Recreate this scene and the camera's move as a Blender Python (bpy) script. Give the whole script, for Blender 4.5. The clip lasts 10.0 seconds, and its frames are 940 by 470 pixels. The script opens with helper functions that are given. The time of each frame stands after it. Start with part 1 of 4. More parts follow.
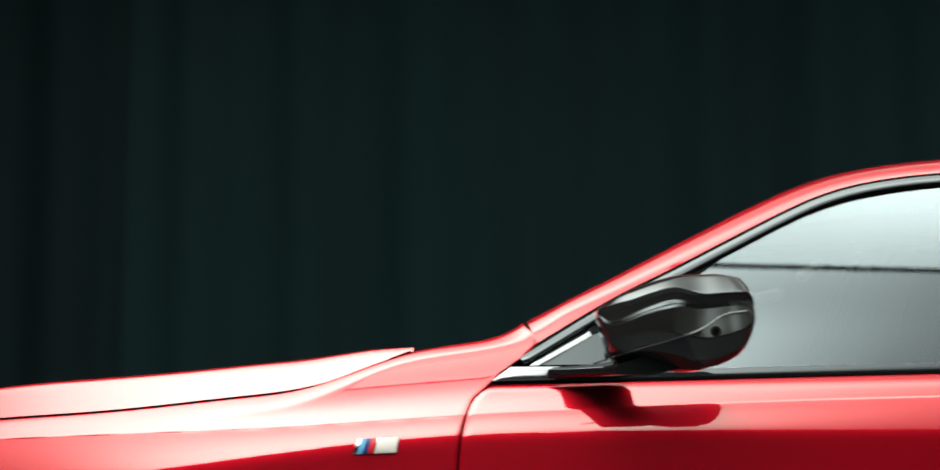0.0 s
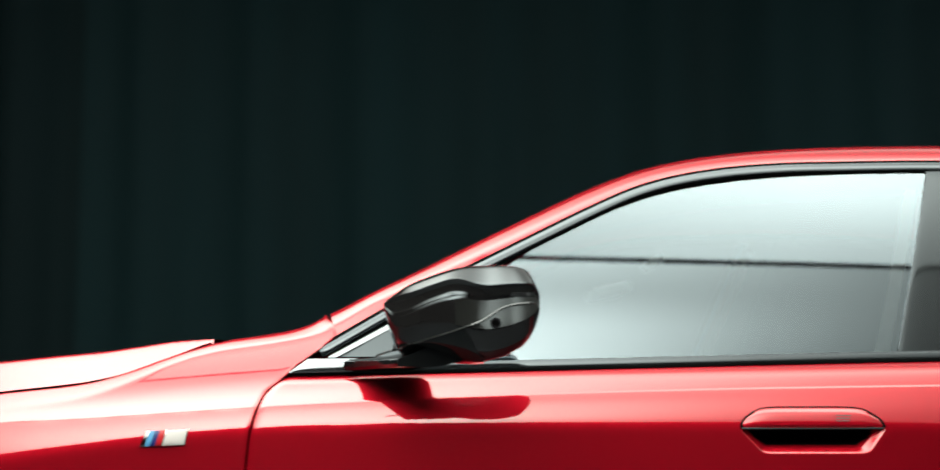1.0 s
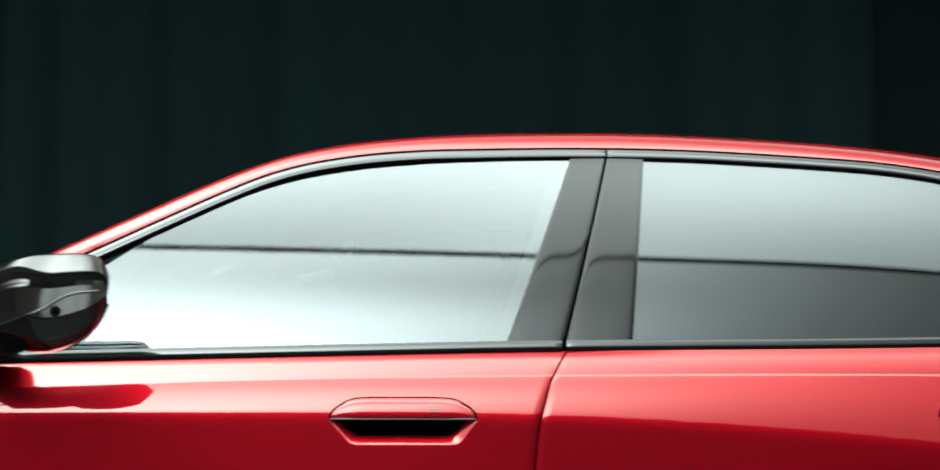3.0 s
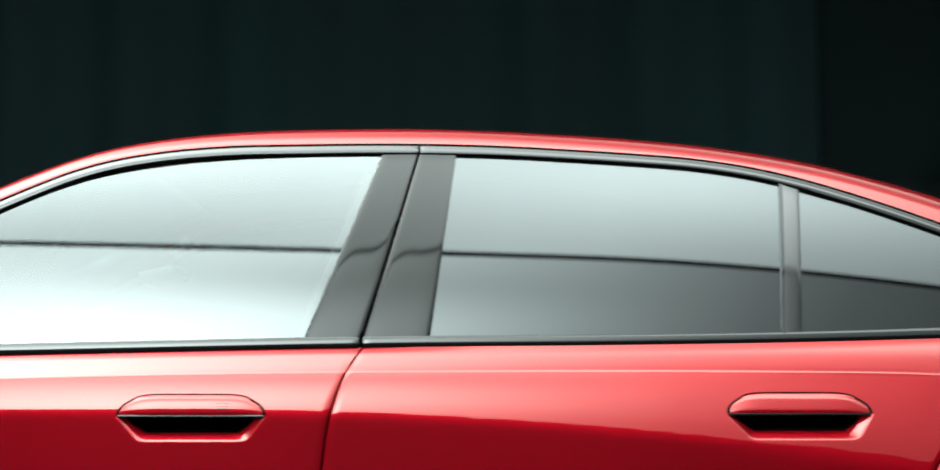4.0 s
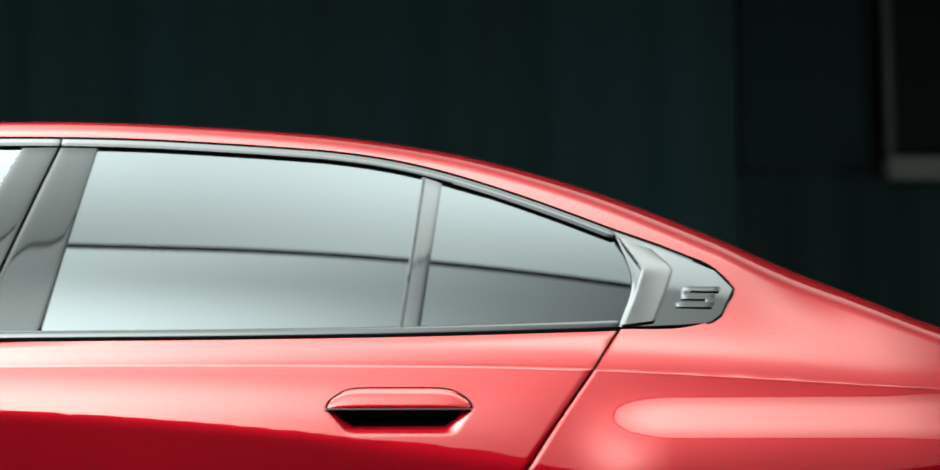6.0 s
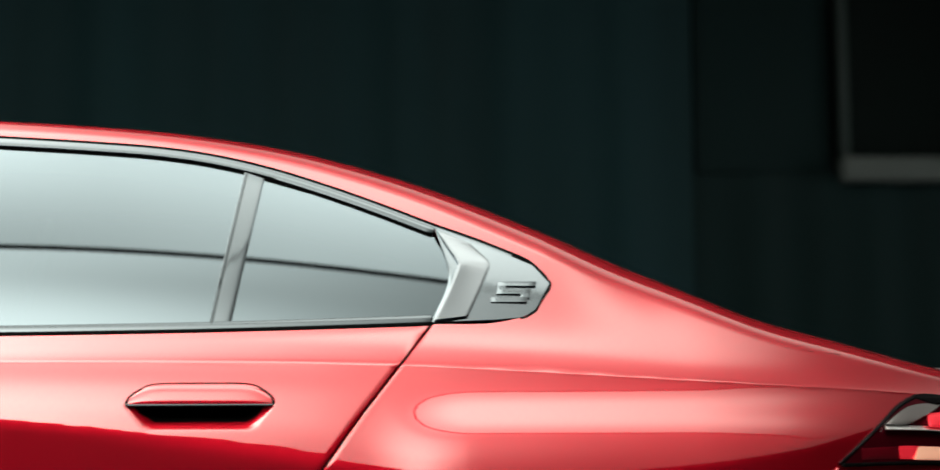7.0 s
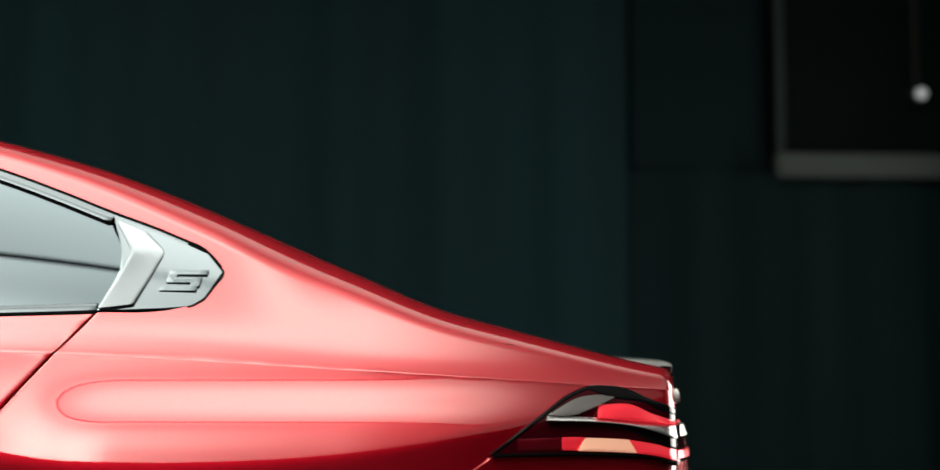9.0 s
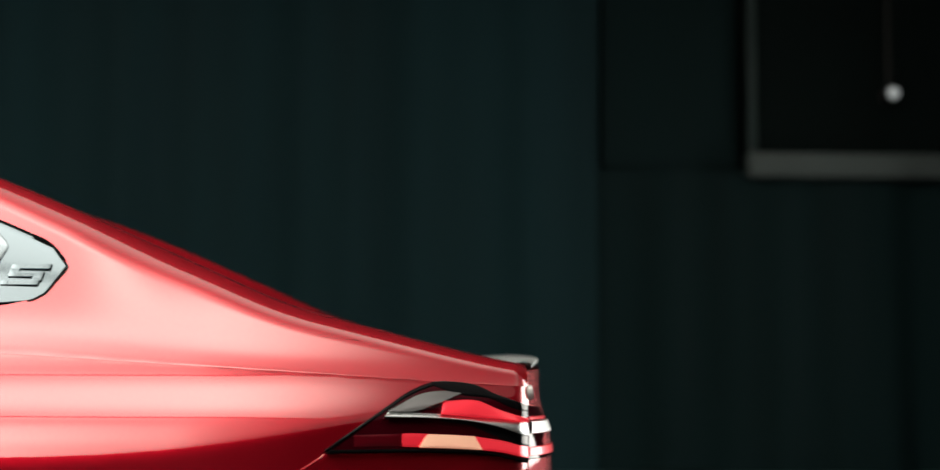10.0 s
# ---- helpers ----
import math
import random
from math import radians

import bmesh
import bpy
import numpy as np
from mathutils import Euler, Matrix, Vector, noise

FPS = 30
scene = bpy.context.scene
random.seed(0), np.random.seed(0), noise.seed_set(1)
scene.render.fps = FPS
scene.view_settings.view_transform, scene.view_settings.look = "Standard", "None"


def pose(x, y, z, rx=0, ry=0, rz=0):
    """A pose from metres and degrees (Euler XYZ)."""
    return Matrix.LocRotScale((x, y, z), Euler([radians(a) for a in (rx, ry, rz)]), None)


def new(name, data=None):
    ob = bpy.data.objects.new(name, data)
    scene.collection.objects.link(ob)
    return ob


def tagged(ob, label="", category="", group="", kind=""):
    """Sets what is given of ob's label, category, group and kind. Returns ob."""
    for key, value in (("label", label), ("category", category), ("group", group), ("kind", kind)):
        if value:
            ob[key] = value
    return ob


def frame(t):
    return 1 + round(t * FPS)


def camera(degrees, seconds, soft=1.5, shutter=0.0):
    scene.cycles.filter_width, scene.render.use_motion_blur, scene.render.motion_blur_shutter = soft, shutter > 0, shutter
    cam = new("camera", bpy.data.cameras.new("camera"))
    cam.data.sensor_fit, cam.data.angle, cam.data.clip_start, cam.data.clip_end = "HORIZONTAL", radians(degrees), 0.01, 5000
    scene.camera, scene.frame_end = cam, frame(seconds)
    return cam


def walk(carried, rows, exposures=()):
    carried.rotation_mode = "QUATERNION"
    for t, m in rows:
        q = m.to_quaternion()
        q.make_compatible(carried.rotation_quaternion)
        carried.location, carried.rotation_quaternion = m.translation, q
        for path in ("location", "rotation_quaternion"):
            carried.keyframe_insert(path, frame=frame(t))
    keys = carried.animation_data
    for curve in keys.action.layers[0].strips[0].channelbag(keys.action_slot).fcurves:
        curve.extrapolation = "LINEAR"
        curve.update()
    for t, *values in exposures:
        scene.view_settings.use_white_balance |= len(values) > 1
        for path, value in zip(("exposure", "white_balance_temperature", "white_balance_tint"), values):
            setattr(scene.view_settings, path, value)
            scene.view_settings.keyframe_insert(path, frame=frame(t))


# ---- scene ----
PATH = [
    (0.0, pose(1.6217, -3.1482, 1.0636, 96.431, 0.044, -1.110)),
    (0.5, pose(1.8019, -3.1431, 1.0628, 96.255, 0.012, -1.334)),
    (1.0, pose(1.9709, -3.1375, 1.0620, 96.120, -0.003, -1.253)),
    (1.5, pose(2.1456, -3.1299, 1.0613, 95.999, -0.045, -1.094)),
    (2.0, pose(2.3376, -3.1220, 1.0609, 95.887, -0.056, -1.005)),
    (2.5, pose(2.5109, -3.1145, 1.0604, 95.810, -0.140, -0.825)),
    (4.0, pose(3.0002, -3.1227, 1.0703, 95.335, -0.077, -1.660)),
    (4.5, pose(3.1723, -3.1221, 1.0714, 95.230, -0.006, -1.790)),
    (5.0, pose(3.3335, -3.1224, 1.0745, 95.105, -0.035, -1.857)),
    (5.5, pose(3.5036, -3.1233, 1.0791, 94.939, -0.092, -1.755)),
    (7.0, pose(3.9867, -3.1224, 1.0623, 95.112, 0.112, -2.125)),
    (7.5, pose(4.1490, -3.1282, 1.0589, 95.097, 0.075, -2.171)),
    (8.0, pose(4.2936, -3.1319, 1.0568, 95.049, 0.014, -2.004)),
    (8.5, pose(4.4444, -3.1330, 1.0526, 95.003, -0.103, -1.969)),
    (9.0, pose(4.5812, -3.1313, 1.0503, 94.959, -0.191, -1.943)),
    (9.5, pose(4.7186, -3.1272, 1.0474, 94.939, -0.282, -1.846)),
    (10.0, pose(4.8635, -3.1210, 1.0446, 94.942, -0.372, -1.787)),
]
cam = camera(40.0, 10.0, soft=1.45, shutter=0.4)
walk(cam, PATH)

# ---- light: an overhead canopy of two lit cloth panels with a narrow gap ----
world = bpy.data.worlds.new("studio_dark")
world.use_nodes = True
world.node_tree.nodes["Background"].inputs[0].default_value = (0.02, 0.03, 0.034, 1)
world.node_tree.nodes["Background"].inputs[1].default_value = 0.05
scene.world = world
scene.view_settings.exposure = 0.0
CANOPY_Z, SEAM_Y = 6.0, -4.09
PANEL_LIGHT = 12.0
# how brightly the lamps behind the cloth light it: stops along the car and across it, and the shares there
CLOTH_X = (-4.5, -2.5, -1, 0, 1, 2, 3, 4, 5, 6, 7, 8.5, 10.5, 14)
OUTER_Y = (-8.2, -7.2, -6.2, -5.3, -4.6, -4.12)
INNER_Y = (-4.06, -3.4, -2.9, -2.4, -1.9, -1.3, -0.6, 0.3, 1.5, 2.6, 3.4)
OUTER_TERMS = (
    ((0, 0.073, 0.48, 0.615, 0.462, 0.201, 0.06, 0.009, 0.006, 0.011, 0.012, 0.013, 0.013, 0.015),
     (0.908, 1, 0.95, 0.621, 0.239, 0.125)),
    ((0.019, 0.099, 0.274, 0.253, 0.194, 0.123, 0.124, 0.129, 0.074, 0.033, 0.023, 0.018, 0.017, 0.017),
     (0.384, 0.341, 0.331, 0.547, 1, 0.868)),
    ((0.007, 0.026, 0.034, 0.063, 0.192, 0.295, 0.246, 0.105, 0.034, 0.014, 0.006, 0.002, 0.002, 0.002),
     (0.144, 0.429, 1, 0.965, 0.314, 0.746)),
)
INNER_TERMS = (
    ((0.012, 0.044, 0.027, 0.003, 0.028, 0.086, 0.245, 0.443, 0.438, 0.306, 0.2, 0.045, 0.012, 0.006),
     (0.437, 0.674, 1, 0.929, 0.2, 0.052, 0.029, 0, 0.026, 0.03, 0.03)),
    ((0.012, 0.025, 0.003, 0.045, 0.132, 0.169, 0.17, 0.089, 0.002, 0.032, 0.02, 0.008, 0.006, 0.006),
     (1, 0.734, 0.39, 0.185, 0.625, 0.765, 0.467, 0.024, 0, 0.024, 0.032)),
    ((0, 0.111, 0.693, 0.871, 0.718, 0.427, 0.232, 0.117, 0.102, 0.032, 0.018, 0.008, 0.004, 0.004),
     (0, 0.237, 0.633, 0.968, 1, 0.942, 0.621, 0.202, 0.024, 0.029, 0.049)),
    ((0.012, 0.134, 0.521, 0.435, 0.194, 0.055, 0.015, 0.005, 0, 0.007, 0.008, 0.006, 0.006, 0.018),
     (0.506, 0.42, 0.152, 0, 0.165, 0.237, 0.524, 1, 0.97, 0.498, 0.185)),
    ((0, 0, 0, 0, 0.005, 0.02, 0.04, 0.06, 0.08, 0.1, 0.1, 0.08, 0.04, 0.01),
     (0, 0, 0, 0, 0, 0, 0, 0.15, 0.7, 1, 1)),
)
cam.data.dof.use_dof, cam.data.dof.focus_distance, cam.data.dof.aperture_fstop = True, 2.27, 1.8


# ---- materials ----
def material(name, color, rough=0.5, metal=0.0, coat=0.0, spec=0.5, coat_rough=0.03, ior=1.5, sheen_tint=(1, 1, 1)):
    m = bpy.data.materials.new(name)
    m.use_nodes = True
    b = m.node_tree.nodes["Principled BSDF"]
    b.inputs["Base Color"].default_value = (*color, 1)
    b.inputs["Roughness"].default_value = rough
    b.inputs["Metallic"].default_value = metal
    b.inputs["Coat Weight"].default_value = coat
    b.inputs["Coat Roughness"].default_value = coat_rough
    b.inputs["Specular IOR Level"].default_value = spec
    b.inputs["IOR"].default_value = ior
    b.inputs["Specular Tint"].default_value = (*sheen_tint, 1)
    return m


def vary(m, scale, amount, bump=0.0, bump_scale=None, stretch=(1, 1, 1)):
    """Uneven colour and roughness, and a fine relief, in object space."""
    nt = m.node_tree
    b = nt.nodes["Principled BSDF"]
    base = b.inputs["Base Color"].default_value[:]
    tc = nt.nodes.new("ShaderNodeTexCoord")
    mp = nt.nodes.new("ShaderNodeMapping")
    mp.inputs["Scale"].default_value = stretch
    nt.links.new(tc.outputs["Object"], mp.inputs["Vector"])
    n1 = nt.nodes.new("ShaderNodeTexNoise")
    n1.inputs["Scale"].default_value = scale
    n1.inputs["Detail"].default_value = 6
    nt.links.new(mp.outputs[0], n1.inputs["Vector"])
    mix = nt.nodes.new("ShaderNodeMix")
    mix.data_type = "RGBA"
    mix.inputs[6].default_value = tuple(c * (1 - amount) for c in base[:3]) + (1,)
    mix.inputs[7].default_value = tuple(min(1, c * (1 + amount)) for c in base[:3]) + (1,)
    nt.links.new(n1.outputs["Fac"], mix.inputs[0])
    nt.links.new(mix.outputs[2], b.inputs["Base Color"])
    r = b.inputs["Roughness"].default_value
    mr = nt.nodes.new("ShaderNodeMapRange")
    mr.inputs["To Min"].default_value, mr.inputs["To Max"].default_value = r * (1 - amount), min(1, r * (1 + amount))
    nt.links.new(n1.outputs["Fac"], mr.inputs["Value"])
    nt.links.new(mr.outputs[0], b.inputs["Roughness"])
    if bump:
        n2 = nt.nodes.new("ShaderNodeTexNoise")
        n2.inputs["Scale"].default_value = bump_scale or scale * 12
        nt.links.new(mp.outputs[0], n2.inputs["Vector"])
        bp = nt.nodes.new("ShaderNodeBump")
        bp.inputs["Strength"].default_value = bump
        bp.inputs["Distance"].default_value = 0.002
        nt.links.new(n2.outputs["Fac"], bp.inputs["Height"])
        nt.links.new(bp.outputs[0], b.inputs["Normal"])
    return m


def glass(name, tint, ior):
    m = bpy.data.materials.new(name)
    m.use_nodes = True
    nt = m.node_tree
    nt.nodes.clear()
    out = nt.nodes.new("ShaderNodeOutputMaterial")
    mix = nt.nodes.new("ShaderNodeMixShader")
    tr = nt.nodes.new("ShaderNodeBsdfTransparent")
    tr.inputs[0].default_value = (*tint, 1)
    gl = nt.nodes.new("ShaderNodeBsdfGlossy")
    gl.inputs["Roughness"].default_value = 0.01
    gl.inputs["Color"].default_value = (0.69, 0.87, 0.98, 1)
    fr = nt.nodes.new("ShaderNodeFresnel")
    fr.inputs[0].default_value = ior
    nt.links.new(fr.outputs[0], mix.inputs[0])
    nt.links.new(tr.outputs[0], mix.inputs[1])
    nt.links.new(gl.outputs[0], mix.inputs[2])
    nt.links.new(mix.outputs[0], out.inputs[0])
    return m


def lit(name, color, strength, *terms):
    """A glowing cloth. terms: pairs of (place, share) stops over x and over y, whose products add up to its brightness."""
    m = bpy.data.materials.new(name)
    m.use_nodes = True
    nt = m.node_tree
    b = nt.nodes["Principled BSDF"]
    b.inputs["Base Color"].default_value = (0.5, 0.5, 0.5, 1)
    b.inputs["Emission Color"].default_value = (*color, 1)
    b.inputs["Emission Strength"].default_value = strength

    def math_node(kind, p, q):
        n = nt.nodes.new("ShaderNodeMath")
        n.operation = kind
        for k, v in enumerate((p, q)):
            if isinstance(v, float):
                n.inputs[k].default_value = v
            else:
                nt.links.new(v, n.inputs[k])
        return n.outputs[0]

    def share(socket, stops):
        places = np.linspace(stops[0][0], stops[-1][0], 31)
        values = np.interp(places, [p for p, _ in stops], [v for _, v in stops])
        values = np.convolve(np.r_[values[0], values, values[-1]], (0.25, 0.5, 0.25), mode="valid")
        mr = nt.nodes.new("ShaderNodeMapRange")
        mr.inputs["From Min"].default_value, mr.inputs["From Max"].default_value = stops[0][0], stops[-1][0]
        nt.links.new(socket, mr.inputs["Value"])
        ramp = nt.nodes.new("ShaderNodeValToRGB")
        els = ramp.color_ramp.elements
        while len(els) < len(values):
            els.new(0.5)
        for k, v in enumerate(values):
            els[k].position = k / (len(values) - 1)
        for k, v in enumerate(values):
            els[k].color = (v, v, v, 1)
        nt.links.new(mr.outputs[0], ramp.inputs[0])
        return ramp.outputs[0]

    if terms:
        tc = nt.nodes.new("ShaderNodeTexCoord")
        sep = nt.nodes.new("ShaderNodeSeparateXYZ")
        nt.links.new(tc.outputs["Object"], sep.inputs[0])
        total = None
        for along, across in terms:
            v = math_node("MULTIPLY", share(sep.outputs[0], along), share(sep.outputs[1], across))
            total = v if total is None else math_node("ADD", total, v)
        nt.links.new(math_node("MULTIPLY", total, float(strength)), b.inputs["Emission Strength"])
    return m


PAINT = vary(material("red_metallic_paint", (0.49, 0.0025, 0.016), 0.48, 0.78, 1.0, 0.15), 3.0, 0.06)
PAINT.node_tree.nodes["Principled BSDF"].inputs["Coat IOR"].default_value = 1.9
TRIM = vary(material("gloss_black_trim", (0.014, 0.018, 0.02), 0.08, 0.0, 0.0, 0.5, ior=2.1, sheen_tint=(0.76, 0.9, 1.0)), 6.0, 0.2)
COVER = vary(material("gloss_dark_cover", (0.02, 0.024, 0.026), 0.08, 0.0, 0.0, 0.5, ior=2.9, sheen_tint=(0.76, 0.9, 1.0)), 6.0, 0.15)
PILLAR = vary(material("satin_black_pillar", (0.008, 0.0095, 0.01), 0.05, 0.0, 0.0, 0.5, ior=1.62, sheen_tint=(0.74, 0.9, 1.0)), 6.0, 0.2)
SATIN = vary(material("satin_grey_trim", (0.145, 0.162, 0.17), 0.25, 0.7, 0.0, 0.5), 9.0, 0.15)
RUBBER = vary(material("black_rubber", (0.003, 0.0034, 0.0036), 0.8, spec=0.02), 20.0, 0.3, 0.2)
DARK_CHROME = material("dark_chrome", (0.45, 0.45, 0.46), 0.08, 1.0)
FIN = vary(material("satin_chrome", (0.88, 0.91, 0.92), 0.36, 1.0), 14.0, 0.06)
CHROME = material("chrome", (0.85, 0.87, 0.87), 0.12, 1.0)
SILVER = vary(material("satin_silver", (0.22, 0.25, 0.275), 0.2, 0.9), 14.0, 0.08)
MIRROR_SHELL = vary(material("dark_gloss_shell", (0.016, 0.016, 0.017), 0.06, 0.0, 0.0, 0.5, ior=1.95, sheen_tint=(0.74, 0.9, 1.0)), 8.0, 0.25)
MIRROR_PANEL = vary(material("satin_mirror_panel", (0.02, 0.022, 0.022), 0.12, 0.0, 0.0, 0.5, ior=1.42, sheen_tint=(0.76, 0.92, 1.0)), 8.0, 0.2)
MIRROR_GLASS = material("mirror_glass", (0.85, 0.87, 0.88), 0.02, 1.0)
LINING = vary(material("black_lining", (0.006, 0.006, 0.007), 0.9), 30.0, 0.3, 0.3)
FRONT_GLASS = glass("clear_front_glass", (0.6, 0.66, 0.66), 2.7)
PRIVACY_GLASS = glass("privacy_glass", (0.04, 0.045, 0.05), 2.32)
SCREEN_GLASS = glass("windscreen_glass", (0.5, 0.55, 0.55), 1.5)
LENS_RED = material("dark_red_lens", (0.05, 0.001, 0.005), 0.06, 0.0, 0.0, 0.2)
LENS_BLACK = material("black_lamp_trim", (0.006, 0.006, 0.007), 0.08, 0.0, 0.0, 0.16)
LENS_GREY = material("smoky_lens", (0.2, 0.19, 0.195), 0.12, 0.5, 0.6)
LENS_BRIGHT = material("bright_red_lens", (0.95, 0.025, 0.05), 0.3, 0.55, 0.5)
LENS_BRIGHT.node_tree.nodes["Principled BSDF"].inputs["Emission Color"].default_value = (1.0, 0.03, 0.05, 1)
LENS_BRIGHT.node_tree.nodes["Principled BSDF"].inputs["Emission Strength"].default_value = 0.4
LENS_DEEP = material("deep_red_lens", (0.22, 0.003, 0.014), 0.3, 0.5, 0.5)
LENS_AMBER = material("pale_amber_reflector", (1.0, 0.66, 0.46), 0.3, 0.5, 0.5)
LENS_AMBER.node_tree.nodes["Principled BSDF"].inputs["Emission Color"].default_value = (1.0, 0.38, 0.25, 1)
LENS_AMBER.node_tree.nodes["Principled BSDF"].inputs["Emission Strength"].default_value = 0.45
BLUE_LIGHT = material("light_blue_enamel", (0.12, 0.42, 0.75), 0.25)
BLUE_DARK = material("dark_blue_enamel", (0.02, 0.04, 0.2), 0.25)
RED_ENAMEL = material("red_enamel", (0.6, 0.02, 0.03), 0.25)
TYRE = vary(material("tyre_rubber", (0.012, 0.012, 0.012), 0.8), 30.0, 0.3, 0.4)
LIP_SILVER = vary(material("pale_silver", (0.5, 0.52, 0.53), 0.3, 0.4), 14.0, 0.08)
ALLOY = material("dark_alloy", (0.2, 0.2, 0.21), 0.3, 1.0)
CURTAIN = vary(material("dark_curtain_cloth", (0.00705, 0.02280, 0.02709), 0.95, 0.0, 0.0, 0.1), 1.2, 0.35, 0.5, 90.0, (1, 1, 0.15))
PALE_WALL = vary(material("grey_studio_wall", (0.011, 0.009, 0.016), 0.8), 0.7, 0.12, 0.2, 50.0)
WALL = vary(material("dark_wall_paint", (0.0072, 0.0185, 0.0185), 0.85), 0.8, 0.3, 0.3, 60.0)
FLOOR = vary(material("dark_concrete_floor", (0.03, 0.032, 0.034), 0.45), 1.5, 0.35, 0.3, 40.0)
CANOPY_FRAME = material("black_canopy_frame", (0.01, 0.01, 0.01), 0.7)
OUTER_CLOTH = lit("lit_cloth_outer", (1.0, 0.972, 0.85), PANEL_LIGHT, *[(tuple(zip(CLOTH_X, u)), tuple(zip(OUTER_Y, v))) for u, v in OUTER_TERMS])
INNER_CLOTH = lit("lit_cloth_inner", (1.0, 0.972, 0.85), PANEL_LIGHT, *[(tuple(zip(CLOTH_X, u)), tuple(zip(INNER_Y, v))) for u, v in INNER_TERMS])
SOFTBOX_CLOTH = lit("softbox_cloth", (1.0, 0.972, 0.9), 6.5)
LAMP_GLOW = lit("small_lamp_glow", (0.9, 1.0, 1.0), 0.28)
# the curtain's cloth again, darkened in two steps for shade at its left
CURTAIN_DEEP_SHADE = vary(material("curtain_cloth_deep_shade", (0.00394, 0.01103, 0.01311), 0.95, 0.0, 0.0, 0.1), 1.2, 0.35, 0.5, 90.0, (1, 1, 0.15))
CURTAIN_HALF_SHADE = vary(material("curtain_cloth_half_shade", (0.00566, 0.01583, 0.01882), 0.95, 0.0, 0.0, 0.1), 1.2, 0.35, 0.5, 90.0, (1, 1, 0.15))
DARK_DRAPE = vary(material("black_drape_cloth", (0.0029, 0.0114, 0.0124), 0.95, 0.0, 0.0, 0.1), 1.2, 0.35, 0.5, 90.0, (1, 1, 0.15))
WHITE_ENAMEL = material("white_enamel", (0.75, 0.76, 0.76), 0.25)
SILL_PAINT = vary(material("pale_sill_paint", (0.038, 0.052, 0.051), 0.6), 3.0, 0.2)
PALE = vary(material("pale_grey_fabric", (0.66, 0.68, 0.68), 0.7), 40.0, 0.15, 0.2)
SCREEN_DARK = vary(material("dark_screen", (0.0032, 0.0062, 0.0060), 0.9, spec=0.05), 2.0, 0.3)


# ---- mesh helpers ----
def finish(name, bm, mat, parent=None, label="", smooth=True):
    bmesh.ops.recalc_face_normals(bm, faces=bm.faces)
    me = bpy.data.meshes.new(name)
    bm.to_mesh(me)
    bm.free()
    if smooth:
        me.shade_smooth()
        me.set_sharp_from_angle(angle=radians(40))
    me.materials.append(mat)
    ob = new(name, me)
    if parent:
        ob.parent = parent
    return tagged(ob, label)


def part(name, bm, mat, parent, label="", smooth=True):
    return finish(name, bm, mat, parent, label, smooth)


def spline(*pts, soft=0.0):
    """A smooth curve through (x, value) points; soft: the length over which it is evened out."""
    xs, ys = np.array([p[0] for p in pts], float), np.array([p[1] for p in pts], float)
    d, h = np.diff(ys) / np.diff(xs), np.diff(xs)
    m = np.empty(len(xs))
    m[0], m[-1] = d[0], d[-1]
    m[1:-1] = (d[:-1] * h[1:] + d[1:] * h[:-1]) / (h[1:] + h[:-1])

    def exact(x):
        k = np.clip(np.searchsorted(xs, x) - 1, 0, len(xs) - 2)
        hk = xs[k + 1] - xs[k]
        s = np.clip((x - xs[k]) / hk, 0, 1)
        v = ys[k] * (1 + 2 * s) * (1 - s) ** 2 + m[k] * hk * s * (1 - s) ** 2 + ys[k + 1] * s * s * (3 - 2 * s) - m[k + 1] * hk * s * s * (1 - s)
        return v + np.where(x < xs[0], m[0] * (x - xs[0]), 0) + np.where(x > xs[-1], m[-1] * (x - xs[-1]), 0)

    pad = 4 * soft
    cell = (xs[-1] - xs[0]) / 2000
    tx = np.arange(xs[0] - pad - 0.1 * (xs[-1] - xs[0]), xs[-1] + pad + 0.1 * (xs[-1] - xs[0]), cell)
    ty = exact(tx)
    if soft:
        n = int(3.5 * soft / cell)
        w = np.exp(-0.5 * (np.arange(-n, n + 1) * cell / soft) ** 2)
        long = exact(np.arange(-n, len(tx) + n) * cell + tx[0])
        ty = np.convolve(long, w / w.sum(), mode="valid")[: len(tx)]
    return lambda x: np.interp(x, tx, ty)


def line(*pts):
    """A path through (a, b) points by even length, as a function of 0..1."""
    p = np.array(pts, float)
    l = np.r_[0, np.cumsum(np.linalg.norm(np.diff(p, axis=0), axis=1))]
    l /= l[-1]
    return lambda s: np.array([np.interp(s, l, p[:, 0]), np.interp(s, l, p[:, 1])])


def smoothline(*pts):
    p = np.array(pts, float)
    l = np.r_[0, np.cumsum(np.linalg.norm(np.diff(p, axis=0), axis=1))]
    l /= l[-1]
    a, b = spline(*zip(l, p[:, 0])), spline(*zip(l, p[:, 1]))
    return lambda s: np.array([a(s), b(s)])


def step(x, a, b):
    s = np.clip((x - a) / (b - a), 0, 1)
    return s * s * (3 - 2 * s)


def grid_mesh(rows, bm=None):
    """A sheet from rows of points of equal number."""
    bm = bm or bmesh.new()
    vs = [[bm.verts.new(p) for p in row] for row in rows]
    for r0, r1 in zip(vs, vs[1:]):
        for a, b, c, d in zip(r0, r0[1:], r1[1:], r1):
            if len({a.co.to_tuple(6), b.co.to_tuple(6), c.co.to_tuple(6), d.co.to_tuple(6)}) == 4:
                bm.faces.new((a, b, c, d))
    bmesh.ops.remove_doubles(bm, verts=bm.verts, dist=1e-5)
    return bm


